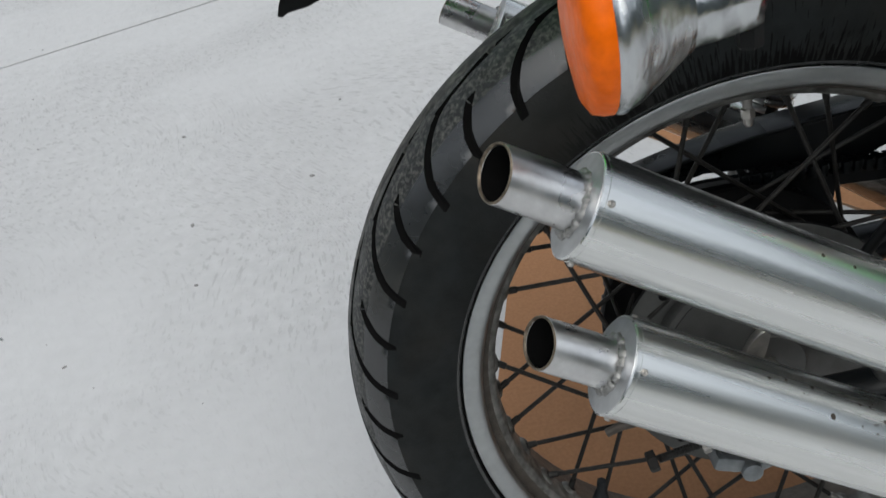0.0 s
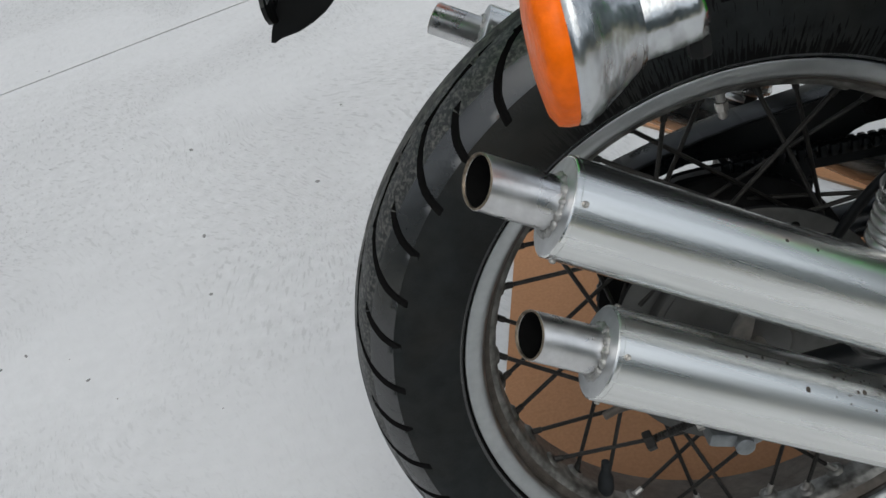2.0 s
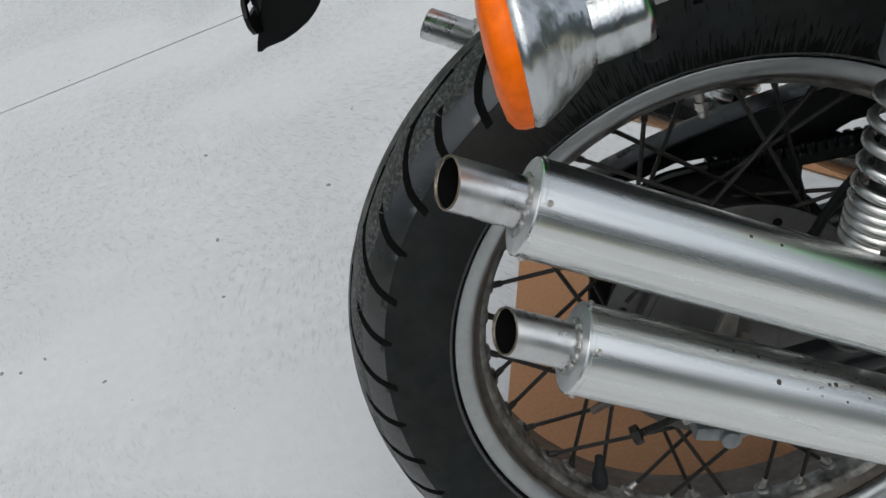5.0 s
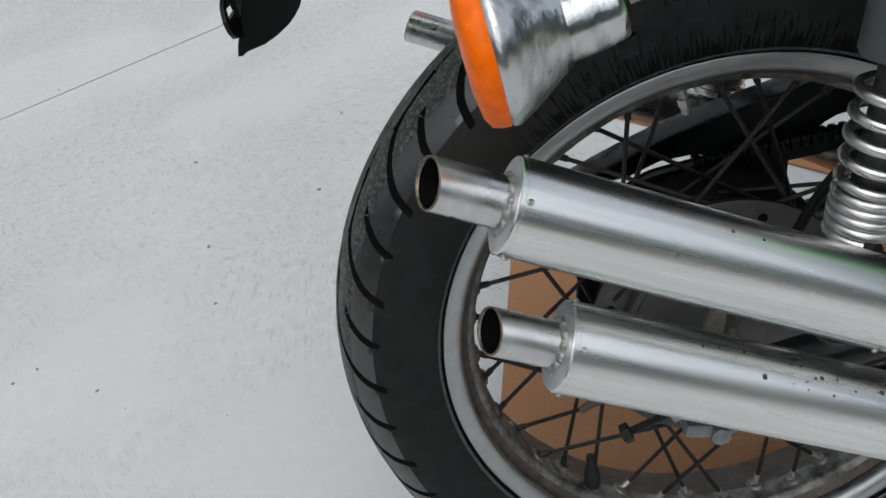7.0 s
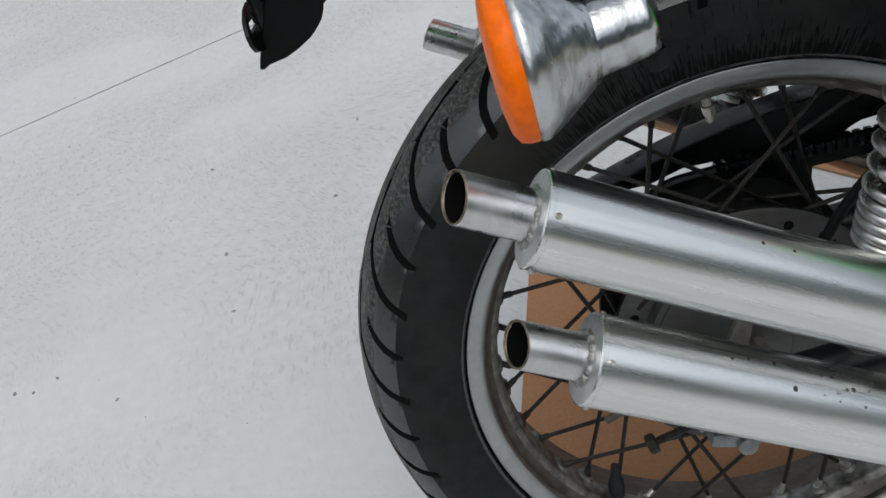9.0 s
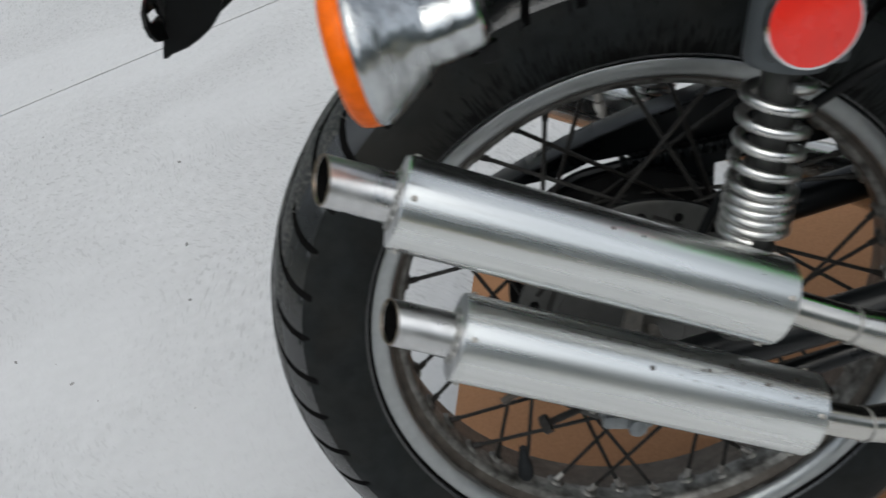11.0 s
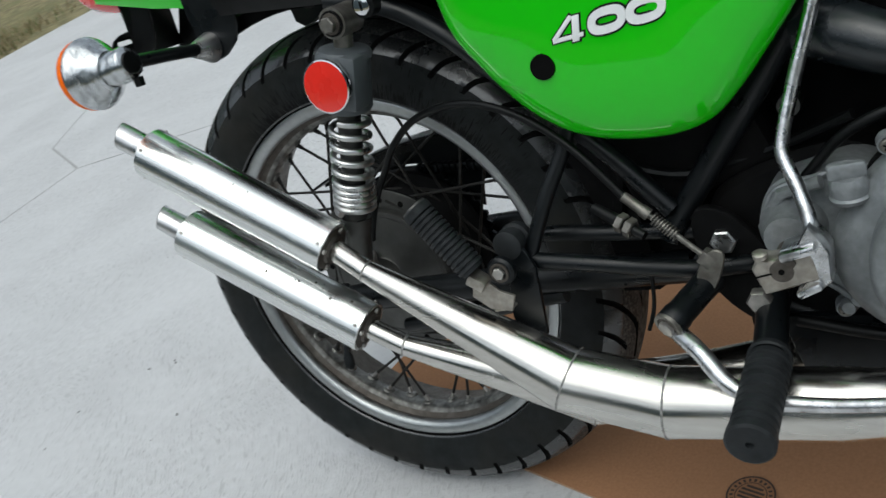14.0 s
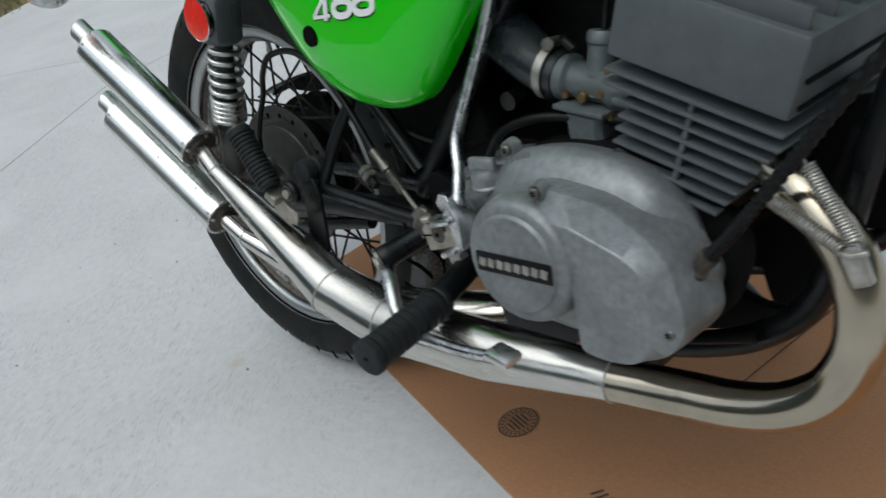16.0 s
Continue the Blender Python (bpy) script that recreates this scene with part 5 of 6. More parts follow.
# ---- engine ----
def ring_by_angle(points, c, n, y):
    """n points on the outline at even angles round c."""
    o = rounded(points, 10)
    ang = [math.atan2(z - c[1], x - c[0]) for x, z in o]
    rad = [math.hypot(x - c[0], z - c[1]) for x, z in o]
    order = sorted(range(len(o)), key=lambda i: ang[i])
    A, Rr = [ang[i] for i in order], [rad[i] for i in order]
    A = [A[-1] - math.tau] + A + [A[0] + math.tau]
    Rr = [Rr[-1]] + Rr + [Rr[0]]
    out = []
    for k in range(n):
        t = -math.pi + k * math.tau / n
        r = float(np.interp(t, A, Rr))
        out.append((c[0] + r * math.cos(t), y, c[1] + r * math.sin(t)))
    return out


CC = (0.725, 0.062)
CASE = [(0.578, 0.060), (0.590, 0.098), (0.630, 0.145), (0.676, 0.158), (0.732, 0.156), (0.782, 0.141), (0.822, 0.121), (0.850, 0.092), (0.857, 0.068), (0.850, 0.040), (0.832, 0.006), (0.790, -0.022), (0.720, -0.028), (0.640, -0.020), (0.595, 0.012)]
BACK = [(0.578, 0.060), (0.590, 0.098), (0.630, 0.145), (0.676, 0.158), (0.732, 0.156), (0.782, 0.141), (0.810, 0.117), (0.822, 0.092), (0.828, 0.066), (0.830, 0.038), (0.820, 0.006), (0.790, -0.022), (0.720, -0.028), (0.640, -0.020), (0.595, 0.012)]


def inset(points, k):
    return [(CC[0] + (x - CC[0]) * k, CC[1] + (z - CC[1]) * k) for x, z in points]


case = loft([ring_by_angle(inset(BACK, 0.93), CC, 120, -0.163), ring_by_angle(inset(BACK, 0.965), CC, 120, -0.166), ring_by_angle(inset(BACK, 0.99), CC, 120, -0.180), ring_by_angle(BACK, CC, 120, -0.186), ring_by_angle(inset(BACK, 0.992), CC, 120, -0.191), ring_by_angle(inset(BACK, 0.965), CC, 120, -0.1975), ring_by_angle(inset(BACK, 0.90), CC, 120, -0.206),
             ring_by_angle(inset(BACK, 0.75), CC, 120, -0.216), ring_by_angle(inset(BACK, 0.5), CC, 120, -0.222), ring_by_angle(inset(BACK, 0.2), CC, 120, -0.224)])
for v in case.verts:
    v.co.y += 0.8 * max(0.0, v.co.x - 0.795) * min(1.0, max(0.0, (-0.166 - v.co.y) / 0.045))
crank = mpart("clutch_cover", case, CAST, "stained cast aluminium clutch cover", 30)
PANEL = [(0.690, 0.134), (0.701, 0.138), (0.720, 0.137), (0.740, 0.134), (0.762, 0.129), (0.785, 0.119), (0.807, 0.106), (0.820, 0.093), (0.829, 0.080), (0.835, 0.057), (0.838, 0.040), (0.837, 0.022), (0.823, 0.002), (0.802, -0.010), (0.771, -0.017), (0.745, -0.016), (0.732, -0.010), (0.731, 0.021), (0.727, 0.060), (0.718, 0.092), (0.704, 0.114)]
FACE = [(0.708, 0.112), (0.722, 0.111), (0.735, 0.109), (0.755, 0.102), (0.775, 0.095), (0.792, 0.088), (0.804, 0.079), (0.811, 0.064), (0.813, 0.046), (0.812, 0.026), (0.806, 0.004), (0.790, -0.009), (0.768, -0.013), (0.748, -0.012), (0.737, -0.006), (0.736, 0.021), (0.732, 0.060), (0.723, 0.088), (0.714, 0.102)]
PC = (0.770, 0.055)


def p_inset(points, k):
    return [(PC[0] + (x - PC[0]) * k, PC[1] + (z - PC[1]) * k) for x, z in points]


panel = loft([ring_by_angle(p_inset(o, k), PC, 140, y) for o, k, y in ((PANEL, 1.02, -0.175), (PANEL, 1.01, -0.222), (PANEL, 1.0, -0.2340), (PANEL, 0.985, -0.2368), (FACE, 1.03, -0.2462), (FACE, 1.0, -0.2478), (FACE, 0.95, -0.2486), (FACE, 0.3, -0.2495))], cap_first=False)
part("cover_panel", panel, CAST, crank, "raised cast panel over the oil pump", 30)
DC = (0.677, 0.067)
disc = lathe((DC[0], -0.200, DC[1]), (0, -1, 0), [(0, 0.064), (0.030, 0.0635), (0.046, 0.0615), (0.051, 0.0585), (0.0535, 0.0555), (0.0545, 0.049), (0.0575, 0.0475), (0.0585, 0.0455), (0.0588, 0.0)], 88)
dob = part("cover_disc", disc, CAST, crank, "round raised cast disc")
BY = -0.2590
part("name_plate", box((0.679, BY - 0.0008, 0.0665), (0.089, 0.0022, 0.0195), None, 0.0008), PLASTIC, dob, "black name plate with plain silver bars")
for k in range(8):
    b_ = box((0.6425 + 0.0104 * k, BY - 0.0021, 0.0665), (0.0074, 0.0012, 0.0088), (0, 14, 0), 0.0005)
    part("plate_bar", b_, DULL, dob)
for x, y, z in ((0.633, -0.197, 0.1535), (0.702, -0.243, 0.1350), (0.824, -0.2385, 0.023), (0.577, -0.156, -0.009), (0.75, -0.240, 0.0)):
    boss = lathe((x, y + 0.012, z), (0, -1, 0), [(0, 0.0100), (0.008, 0.0085), (0.0115, 0.0078), (0.0115, 0.0064), (0.0100, 0.0060), (0.0100, 0.0)], 24)
    part("screw_boss", boss, CAST, crank)
    s = lathe((x, y - 0.0005, z), (0, -1, 0), [(-0.002, 0.0056), (0.002, 0.0056), (0.003, 0.0045), (0.003, 0.0)], 18)
    part("cover_screw", s, WEATHERED, crank, "cross-head cover screw")
    cr = box((x, y - 0.0036, z), (0.0062, 0.0006, 0.0014), (0, 30, 0), 0)
    box((x, y - 0.00362, z), (0.0014, 0.0006, 0.0062), (0, 30, 0), 0, cr)
    part("screw_slot", cr, SOOT_AND_HOLE, crank)
txt = bmesh.new()
for k in range(5):
    box((0.640 + 0.0055 * k, -0.2005, 0.1455 + 0.0016 * k), (0.0038, 0.0016, 0.0072), (0, -12, 0), 0.0005, txt)
part("cast_marks", txt, CAST, crank, "raised cast marks by the filler")
oc = lathe((0.602, -0.196, 0.112), Vector((0, -0.12, 1)), [(0, 0.0), (0, 0.0145), (0.004, 0.0165), (0.006, 0.0148), (0.012, 0.0150), (0.015, 0.0150), (0.019, 0.0135), (0.021, 0.0125), (0.021, 0)], 32)
box((0.602, -0.2005, 0.138), (0.030, 0.009, 0.014), (0, 0, 10), 0.003, oc)
part("oil_filler_cap", oc, CAST, crank, "cast oil filler cap")
# casings coloured near-black: the shade beside the cover is in the colour
mpart("crankcase", loft([ring_by_angle(inset(BACK, 0.80), CC, 80, 0.16), ring_by_angle(inset(BACK, 0.84), CC, 80, -0.098), ring_by_angle(inset(CASE, 0.985), CC, 80, -0.145), ring_by_angle(inset(CASE, 0.985), CC, 80, -0.1600), ring_by_angle(inset(CASE, 0.96), CC, 80, -0.1640)]), OILY_SHADE, "cast crankcase, near-black for shade")
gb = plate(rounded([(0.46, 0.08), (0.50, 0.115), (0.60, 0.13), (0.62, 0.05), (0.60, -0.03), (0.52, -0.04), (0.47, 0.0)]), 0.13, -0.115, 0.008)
mpart("gearbox_case", gb, OILY_SHADE, "cast gearbox casing, near-black for shade")
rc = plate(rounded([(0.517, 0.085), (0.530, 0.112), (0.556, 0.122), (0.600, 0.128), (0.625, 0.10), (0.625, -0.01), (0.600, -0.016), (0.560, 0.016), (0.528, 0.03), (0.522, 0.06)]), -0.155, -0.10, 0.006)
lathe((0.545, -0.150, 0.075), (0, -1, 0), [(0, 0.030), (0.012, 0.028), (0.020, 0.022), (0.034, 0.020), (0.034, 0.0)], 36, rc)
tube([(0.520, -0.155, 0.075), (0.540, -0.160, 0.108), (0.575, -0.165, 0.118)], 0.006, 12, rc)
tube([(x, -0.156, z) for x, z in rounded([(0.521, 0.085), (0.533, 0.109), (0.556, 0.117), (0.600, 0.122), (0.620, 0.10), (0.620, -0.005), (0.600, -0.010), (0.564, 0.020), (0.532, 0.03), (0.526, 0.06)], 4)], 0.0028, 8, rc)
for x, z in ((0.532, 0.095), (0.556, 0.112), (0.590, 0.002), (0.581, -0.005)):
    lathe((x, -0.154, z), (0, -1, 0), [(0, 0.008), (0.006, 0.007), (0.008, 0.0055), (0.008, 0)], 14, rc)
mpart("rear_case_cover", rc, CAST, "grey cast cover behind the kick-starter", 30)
# underside and front of the case carry their shade as near-black colour
mpart("sump", box((0.590, 0.0, -0.046), (0.25, 0.14, 0.078), None, 0.012), OILY_SHADE, "underside of the crankcase, near-black for shade")
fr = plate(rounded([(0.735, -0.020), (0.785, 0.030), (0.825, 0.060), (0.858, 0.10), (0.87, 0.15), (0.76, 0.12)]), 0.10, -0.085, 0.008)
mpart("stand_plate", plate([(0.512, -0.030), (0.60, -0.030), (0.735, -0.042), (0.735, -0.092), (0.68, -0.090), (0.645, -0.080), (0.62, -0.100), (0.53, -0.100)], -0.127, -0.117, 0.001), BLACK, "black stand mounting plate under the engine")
# two plates added to fill the dark ahead of and below the engine
mpart("front_dark_fill", plate([(0.735, 0.02), (0.793, 0.000), (0.803, 0.004), (0.813, 0.004), (0.818, -0.016), (0.823, -0.030), (0.836, -0.033), (0.864, -0.028), (0.882, 0.02), (0.905, 0.060), (0.960, 0.070), (1.02, 0.10), (1.02, 0.20), (0.87, 0.17), (0.76, 0.12)], -0.060, -0.044, 0.003), OILY_SHADE, "near-black plate filling the dark ahead of the engine")
mpart("lower_dark_fill", plate([(0.735, -0.040), (0.786, -0.026), (0.816, -0.035), (0.842, -0.035), (0.836, -0.052), (0.775, -0.072), (0.735, -0.080)], -0.062, -0.046, 0.003), OILY_SHADE, "near-black plate filling the dark below the engine")
mpart("front_case", fr, OILY_SHADE, "front of the crankcase, near-black for shade")
mpart("case_hose", tube(spline([(0.560, -0.150, 0.118), (0.600, -0.165, 0.158), (0.648, -0.165, 0.176), (0.70, -0.150, 0.175), (0.75, -0.14, 0.17)], 8), 0.0048, 12), PLASTIC, "black oil hose")
mpart("drain_hose", tube(spline([(0.53, -0.135, -0.03), (0.62, -0.140, -0.045), (0.75, -0.135, -0.048), (0.84, -0.13, -0.03)], 8), 0.006, 12), PLASTIC, "black rubber hose")

# cylinder block, tilted forwards
TILT_C = 18.0
CM = Matrix.Translation((0.742, 0, 0.240)) @ Matrix.Rotation(radians(TILT_C), 4, "Y")   # local x: along the head, z: up the cylinder


def cyl_box(c, size, bevel, bm=None):
    tmp = bmesh.new()
    box(c, size, None, bevel, tmp)
    return merge(bm or bmesh.new(), tmp, CM)


HW = 0.177
head = mpart("cylinder_head", cyl_box((0.083, 0, 0.035), (0.166, 2 * HW, 0.068), 0.004), GREY, "matt grey cylinder head with a flat side")
for k in range(9):
    fin = cyl_box((0.083, -HW + 0.012 + 0.0435 * k, 0.076), (0.150, 0.006, 0.020), 0.002)
    part("top_fin", fin, GREY, head)
for k in range(2):
    fin = cyl_box((0.166, 0, 0.010 + 0.022 * k), (0.006, 2 * HW - 0.02, 0.0035), 0.001)
    # front fins near-black: their shade is put into the colour
    part("front_fin", fin, OILY_SHADE, head)
# core coloured black to paint the shade between the grey fins
block = mpart("cylinder_block", cyl_box((0.082, 0.0, -0.055), (0.100, 2 * HW - 0.05, 0.11), 0.006), BLACK, "matt grey finned cylinder block, core blackened as shade between fins")
for k in range(8):
    z = -0.0115 - 0.0125 * k
    x0, x1 = (0.000, 0.166) if k < 2 else (0.020, 0.160 - 0.006 * (k - 2))
    fin = cyl_box(((x0 + x1) / 2, 0, z), (x1 - x0, 2 * HW - (0.002 if k < 2 else 0.008), 0.0036), 0.0012)
    part("cooling_fin", fin, GREY, block)
for s in range(6):
    rib = cyl_box((0.085 + 0.0 * s, -HW + 0.008, -0.018 - 0.0125 * s), (0.005, 0.006, 0.0125), 0.001)
    part("fin_rib", rib, GREY, block)

# carburettor and intake boot
def carburettor(dy, detail=True):
    o = Vector((0, dy, 0))
    cb = bmesh.new()
    lathe(Vector((0.700, -0.134, 0.192)) + o, Vector((0.10, 0.16, 1)), [(0, 0.0165), (0.020, 0.0165), (0.022, 0.0135), (0.046, 0.0132), (0.048, 0.0150), (0.056, 0.0150), (0.059, 0.0130), (0.059, 0.0)], 28, cb)
    lathe(Vector((0.662, -0.134, 0.209)) + o, Vector((1, 0.02, -0.18)), [(0, 0.0), (0, 0.0225), (0.010, 0.0225), (0.014, 0.0175), (0.054, 0.0170), (0.058, 0.0200), (0.064, 0.0200), (0.085, 0.016), (0.085, 0)], 32, cb)
    ob = mpart("carburettor", cb, CARB, "grey zinc carburettor with brass screws")
    bw = plate(rounded([(0.676, 0.184), (0.712, 0.180), (0.7145, 0.166), (0.711, 0.150), (0.680, 0.152), (0.6755, 0.168)]), -0.160 + dy, -0.114 + dy, 0.006)
    part("float_bowl", bw, CARB, ob, "grey float bowl")
    part("bowl_flange", box(Vector((0.695, -0.137, 0.184)) + o, (0.056, 0.054, 0.005), (0, 8, 0), 0.0015), CARB, ob)
    for x, y, z, r in ((0.674, -0.152, 0.196, 0.0042), (0.695, -0.155, 0.195, 0.0055), (0.714, -0.152, 0.198, 0.0045), (0.718, -0.142, 0.214, 0.0052), (0.720, -0.150, 0.177, 0.005)):
        part("brass_screw", lathe(Vector((x, y + 0.012, z)) + o, (0, -1, 0), [(0, r), (0.011, r), (0.0125, r * 0.8), (0.0125, 0)], 14), BRASS, ob)
    part("idle_screw", lathe(Vector((0.728, -0.150, 0.192)) + o, Vector((1, 0, -0.1)), [(0, 0), (0, 0.005), (0.012, 0.005), (0.014, 0.0065), (0.020, 0.0065), (0.020, 0)], 14), CARB, ob)
    part("throttle_cable", tube(spline([Vector((0.706, -0.124, 0.250)) + o, Vector((0.708, -0.118, 0.275)) + o, Vector((0.72, -0.11, 0.32)) + o, Vector((0.76, -0.10, 0.36)) + o], 6), 0.0035, 10), PLASTIC, ob)
    part("vent_hose", tube(spline([Vector((0.690, -0.150, 0.238)) + o, Vector((0.676, -0.146, 0.246)) + o, Vector((0.664, -0.128, 0.244)) + o], 6), 0.004, 10), PLASTIC, ob)
    return ob


carburettor(0)
carburettor(0.128)
# two near-black boxes added to fill the dark round the carburettors
mpart("dark_fill_box", box((0.585, 0.03, 0.185), (0.15, 0.15, 0.14), (0, -10, 0), 0.012), OILY_SHADE, "near-black box filling the dark behind the gearbox")
mpart("dark_fill_intake", box((0.640, 0.015, 0.290), (0.15, 0.16, 0.20), (0, -8, 0), 0.012), OILY_SHADE, "near-black box filling the dark behind the carburettors")
boot = tube(spline([(0.664, -0.134, 0.2085), (0.640, -0.131, 0.214), (0.610, -0.122, 0.226), (0.570, -0.105, 0.242), (0.53, -0.09, 0.255)], 8), [0.0240, 0.0240, 0.0262, 0.029, 0.030], 32)
ib = mpart("intake_boot", boot, BOOT, "bluish black rubber intake boot")
cl = lathe((0.6435, -0.1315, 0.2135), Vector((1, -0.06, -0.22)), [(0, 0.0262), (0.0, 0.0274), (0.0095, 0.0274), (0.0095, 0.0262)], 48, closed=True)
clamp = part("hose_clamp", cl, DULL, ib, "bright steel hose clamp")
part("clamp_screw", lathe((0.652, -0.125, 0.240), Vector((0.2, -1, 0.1)), [(0, 0), (0, 0.0055), (0.016, 0.0055), (0.018, 0.0062), (0.022, 0.0062), (0.022, 0)], 12), WEATHERED, clamp)
CD, CA, CB = frame_along(Vector((1, -0.06, -0.22)))
for k in range(12):
    t = math.tau * k / 40 + 2.2
    u = CA * math.cos(t) + CB * math.sin(t)
    m3 = Matrix((CD, CD.cross(u), u)).transposed()
    part("clamp_slot", box(Vector((0.6435, -0.1315, 0.2135)) + CD * 0.0048 + u * 0.0274, (0.0062, 0.0012, 0.0004), m3, 0), SOOT_AND_HOLE, clamp)
mpart("banjo_bolt", lathe((0.542, -0.065, 0.165), (0, -1, 0), [(0, 0), (0, 0.010), (0.012, 0.010), (0.014, 0.0105), (0.022, 0.0105), (0.022, 0)], 20), HUBM, "dull banjo bolt")
hose_line = spline([(0.843, -0.203, 0.081), (0.862, -0.204, 0.102), (0.88, -0.206, 0.124), (0.916, -0.206, 0.170), (0.955, -0.206, 0.221), (1.02, -0.20, 0.30)], 26)
sleeve = mpart("clutch_hose", tube(hose_line, [0.0062 if k % 4 < 2 else 0.0050 for k in range(len(hose_line))], 14), PLASTIC, "black corrugated cable sleeve", 60)
part("cable_boss", lathe((0.816, -0.168, 0.050), Vector((0.45, -0.60, 0.50)), [(0, 0.020), (0.020, 0.016), (0.034, 0.0125), (0.037, 0.010), (0.037, 0)], 24), CAST, crank, "cast cable boss")
part("sleeve_fitting", lathe((0.828, -0.201, 0.064), Vector((0.66, -0.05, 0.75)), [(0, 0.0), (0, 0.010), (0.006, 0.010), (0.008, 0.0075), (0.020, 0.0072), (0.021, 0.0085), (0.026, 0.0085), (0.026, 0)], 20), GRIMY, sleeve, "grimy metal sleeve fitting")
# plate added to fill the dark between the front tubes
mpart("front_dark_plate", box((0.898, 0.0, 0.105), (0.012, 0.19, 0.12), (0, 20, 0), 0.004), OILY_SHADE, "near-black plate filling the dark between the front frame tubes")
mpart("stand_bracket", box((0.728, -0.128, -0.066), (0.036, 0.032, 0.040), (0, 8, 0), 0.004), BLACK, "black bracket under the engine")
st = tube([(0.62, 0.13, -0.06), (0.66, 0.24, -0.22), (0.67, 0.262, -0.268)], 0.011, 16)
mpart("side_stand", st, BLACK, "black side stand resting on the cardboard")
# tail: bracket, indicators, number plate holder, lamp
BRACKET = [(-0.131, 0.430), (-0.131, 0.388), (-0.128, 0.371), (-0.129, 0.355), (-0.126, 0.336), (-0.111, 0.326), (-0.089, 0.331), (-0.067, 0.345), (-0.056, 0.362), (-0.053, 0.385), (-0.053, 0.430)]
tb = plate(BRACKET, -0.098, -0.092, 0.0015)
mpart("tail_bracket", tb, BLACK, "black indicator bracket")


def indicator(sgn):
    yc = sgn * 0.257
    lens_c = Vector((-0.141, yc, 0.3600))
    bowl = lathe(lens_c + Vector((0.004, 0, 0)), (1, 0, 0), [(0.0, 0.0385), (0.002, 0.0400), (0.005, 0.0402), (0.007, 0.0390)] + [(0.011 + 0.0175 * k / 7, 0.0372 - 0.0127 * k / 7) for k in range(8)] + [(0.036, 0.0200), (0.037, 0.0)], 72)
    for v in bowl.verts:
        # shallow dents
        u = Vector((0, v.co.y - yc, v.co.z - lens_c.z))
        if u.length > 0.021:
            v.co += u.normalized() * (0.0013 * noise.noise(v.co * 70) + 0.0005 * noise.noise(v.co * 190)) * min(1.0, max(0.0, (v.co.x - lens_c.x - 0.009) / 0.006))
    ob = mpart("indicator", bowl, OLD_CHROME, "scratched chrome indicator with an amber lens")
    part("amber_lens", lathe(lens_c + Vector((0.005, 0, 0)), (-1, 0, 0), [(0, 0.0385), (0.001, 0.0396), (0.005, 0.0394), (0.0095, 0.0380), (0.0125, 0.0330), (0.0145, 0.020), (0.015, 0.0)], 64), AMBER, ob, "amber indicator lens", 60)
    p, q = lens_c + Vector((0.024, 0, -0.002)), lens_c + Vector((0.070, -sgn * 0.002, 0.002))
    d = (q - p).normalized()
    part("chrome_neck", lathe(p, d, [(0, 0.0200), (0.040, 0.0190), (0.044, 0.0175), (0.044, 0.0)], 8), OLD_CHROME, ob, "faceted chrome neck", 80)
    part("neck_plug", lathe(q - d * 0.003, d, [(0, 0.012), (0.004, 0.0115), (0.004, 0)], 20), PLASTIC, ob)
    part("stalk", tube([(lens_c.x + 0.064, sgn * 0.254, 0.3615), (-0.095, sgn * 0.185, 0.3550), (-0.111, sgn * 0.108, 0.3465)], 0.0075, 16), BLACK, ob, "black indicator stalk")
    part("stalk_boss", lathe((-0.108, sgn * 0.098, 0.345), Vector((-0.10, sgn, 0.10)), [(0, 0.0190), (0.004, 0.0190), (0.018, 0.0125), (0.030, 0.0085), (0.030, 0)], 32), TIP, ob, "dull metal boss")
    part("stalk_nut", hexhead((lens_c.x + 0.068, yc * 0.985, 0.345), (0, 0, -1), 0.006, 0.010), PLASTIC, ob)
    return ob


indicator(-1)
indicator(1)
tb2 = plate(BRACKET, 0.092, 0.098, 0.0015)
mpart("tail_bracket", tb2, BLACK, "black indicator bracket")


def across(outline, x0, x1, bevel=0.0006):
    """A flat piece in the y-z plane from x0 to x1."""
    bm = plate(outline, x0, x1, bevel)
    for v in bm.verts:
        v.co = (v.co.y, v.co.x, v.co.z)
    return bm


SIDE_LINE = [(-0.268, 0.440), (-0.278, 0.400), (-0.291, 0.374), (-0.3030, 0.3500), (-0.3055, 0.3435), (-0.3025, 0.3425), (-0.2980, 0.3446), (-0.2845, 0.3460), (-0.2740, 0.3495), (-0.2640, 0.3542), (-0.2580, 0.3585), (-0.2525, 0.3635), (-0.2485, 0.3700), (-0.2455, 0.3800), (-0.2430, 0.3920), (-0.236, 0.440)]
holder = mpart("number_plate_holder", across([(-0.048, 0.440), (-0.048, 0.352), (0.038, 0.352), (0.038, 0.440)], -0.297, -0.294), PLASTIC, "black number plate holder with a slotted tab")
part("side_plate", plate(SIDE_LINE, -0.0515, -0.0480, 0.0010), PLASTIC, holder)
part("side_plate", plate(SIDE_LINE, 0.0380, 0.0415, 0.0010), PLASTIC, holder)
TAB = [(-0.045, 0.3735), (-0.045, 0.3795), (-0.0725, 0.3800), (-0.0750, 0.3730), (-0.045, 0.3733), (-0.048, 0.3560), (-0.0600, 0.3572), (-0.0740, 0.3605), (-0.0815, 0.3665), (-0.0835, 0.3740), (-0.0775, 0.3825), (-0.0640, 0.3880), (-0.048, 0.3895), (-0.0449, 0.3740)]
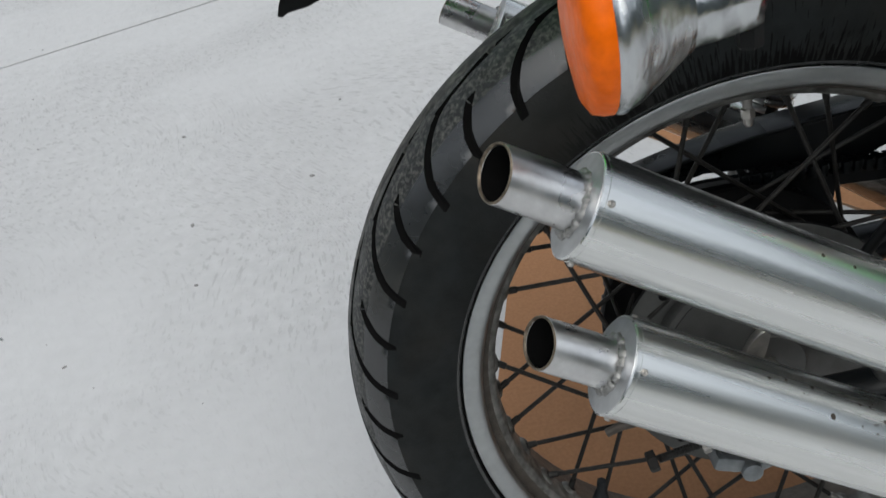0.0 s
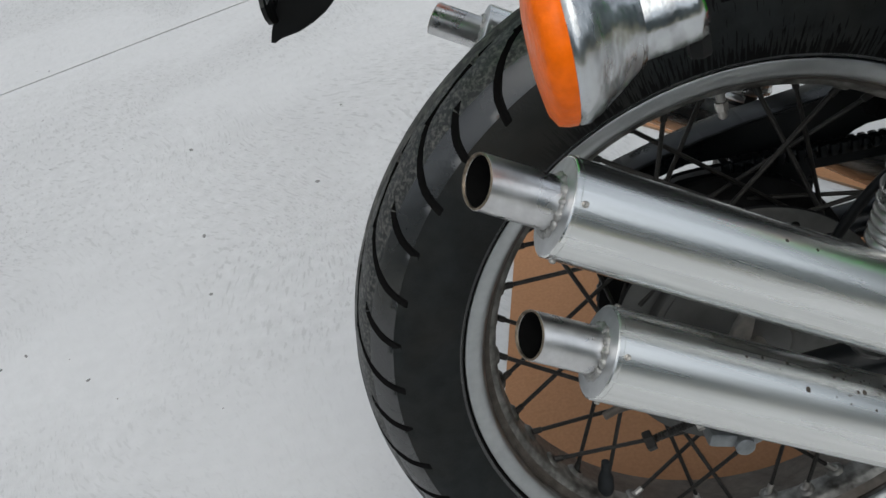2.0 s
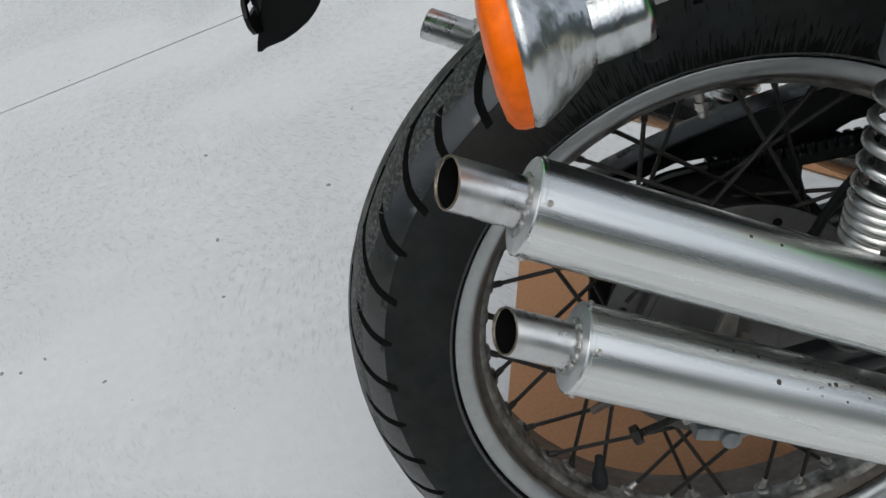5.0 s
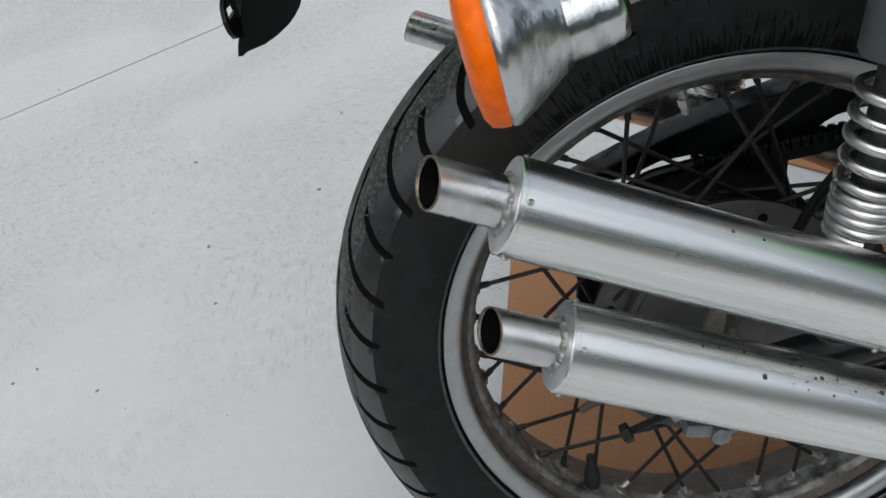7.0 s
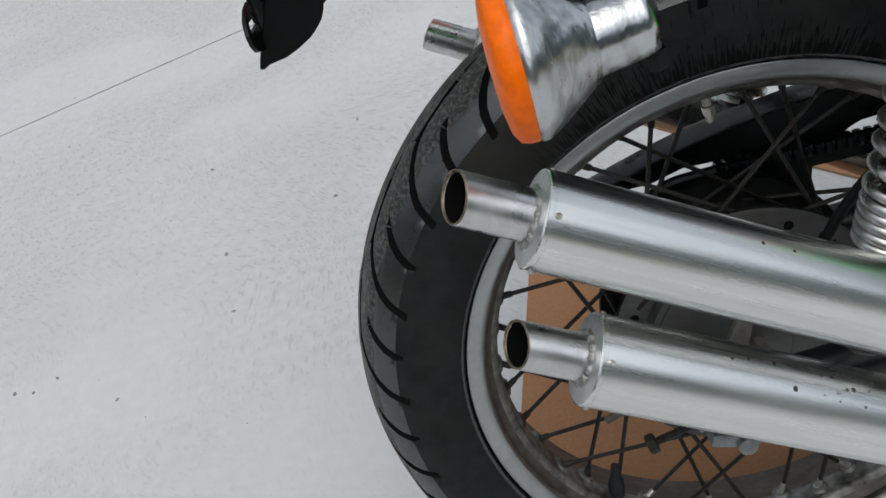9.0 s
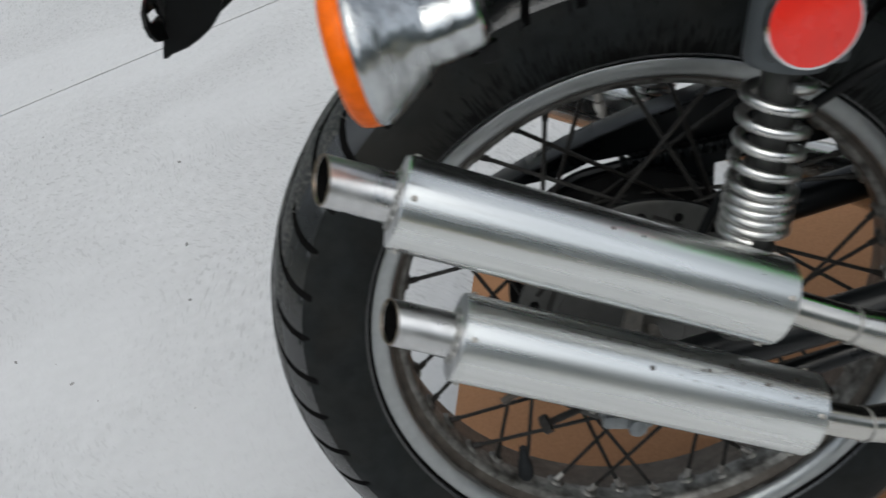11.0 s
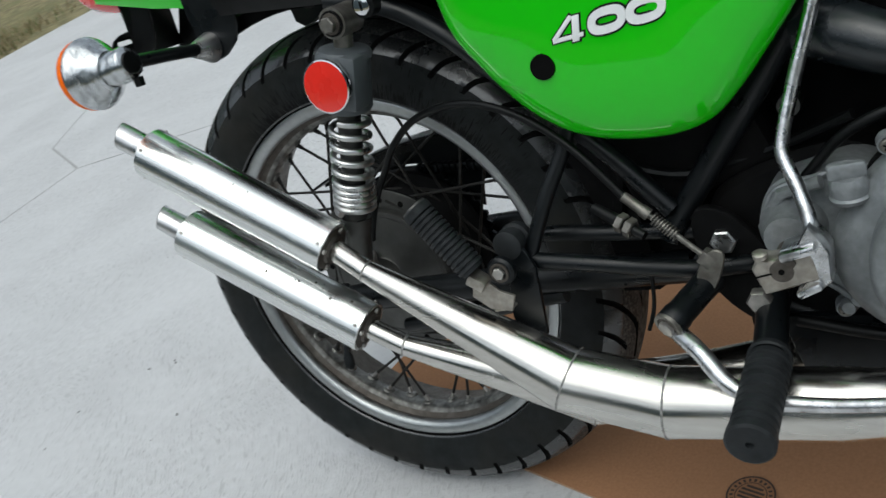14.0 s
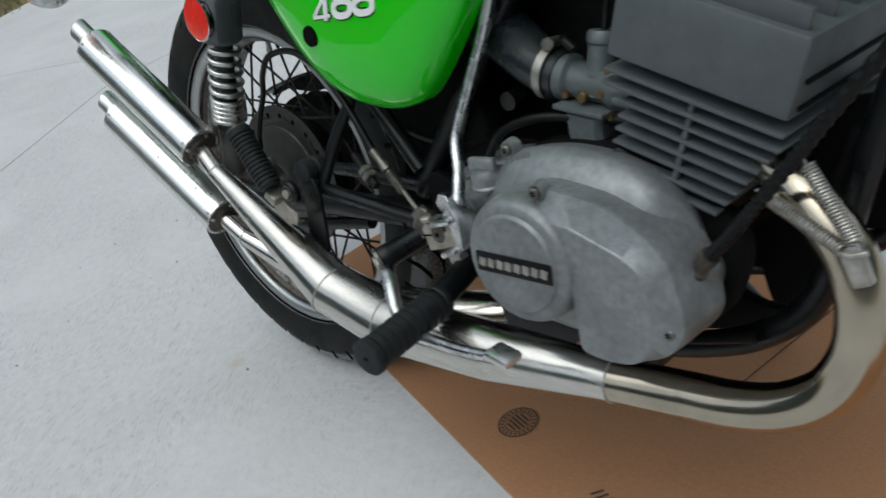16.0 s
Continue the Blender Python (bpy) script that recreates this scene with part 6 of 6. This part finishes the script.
part("slotted_tab", across(TAB, -0.2985, -0.2955, 0.0002), PLASTIC, holder, "black tab with an open slot")
part("holder_bolt", hexhead((-0.262, 0.0375, 0.388), (0, -1, 0), 0.0065, 0.006), OILY_SHADE, holder)
tl = loft([[(x, 0.056 * k * math.cos(a), 0.452 + lift + 0.036 * k * math.sin(a)) for a in [j * math.tau / 28 for j in range(28)]] for x, k, lift in ((-0.392, 0.20, 0.012), (-0.388, 0.52, 0.010), (-0.376, 0.80, 0.006), (-0.356, 0.97, 0.001), (-0.330, 1.02, -0.002), (-0.305, 0.98, 0.000), (-0.288, 0.90, 0.004), (-0.276, 0.78, 0.010))])
mpart("tail_lamp", tl, RED, "red tail lamp")
tc = loft([[(x, y, z) for y, z in ((-w, zz), (-w - 0.01, zz + 0.03), (-w, zz + 0.08), (w, zz + 0.08), (w + 0.01, zz + 0.03), (w, zz))] for x, zz, w in ((-0.34, 0.437, 0.05), (-0.28, 0.425, 0.065), (-0.2, 0.408, 0.08), (-0.12, 0.394, 0.09), (-0.09, 0.40, 0.09))])
mpart("tail_cowl", tc, GREEN, "glossy lime green tail cowl")


# seat and fuel tank above, out of view, added to block sky light
seat = loft([[(x, y, z) for y, z in ((-w, z0), (-w - 0.012, z0 + 0.03), (-w, z0 + 0.075), (-w * 0.6, z0 + 0.095), (w * 0.6, z0 + 0.095), (w, z0 + 0.075), (w + 0.012, z0 + 0.03), (w, z0))] for x, z0, w in ((-0.13, 0.46, 0.09), (-0.10, 0.445, 0.115), (0.1, 0.425, 0.125), (0.3, 0.41, 0.13), (0.45, 0.41, 0.125), (0.52, 0.42, 0.10))])
mpart("seat", seat, LEATHER, "unseen black vinyl dual seat that blocks sky light")
tank = loft([[(x, y, z) for y, z in ((-w * 0.9, z0), (-w, z0 + 0.05), (-w * 0.95, z0 + 0.12), (-w * 0.5, z0 + 0.17), (w * 0.5, z0 + 0.17), (w * 0.95, z0 + 0.12), (w, z0 + 0.05), (w * 0.9, z0))] for x, z0, w in ((0.52, 0.43, 0.09), (0.56, 0.41, 0.12), (0.7, 0.40, 0.145), (0.9, 0.41, 0.15), (1.02, 0.43, 0.12), (1.05, 0.46, 0.08))])
mpart("fuel_tank", tank, GREEN, "unseen glossy lime green fuel tank that blocks sky light", 50)
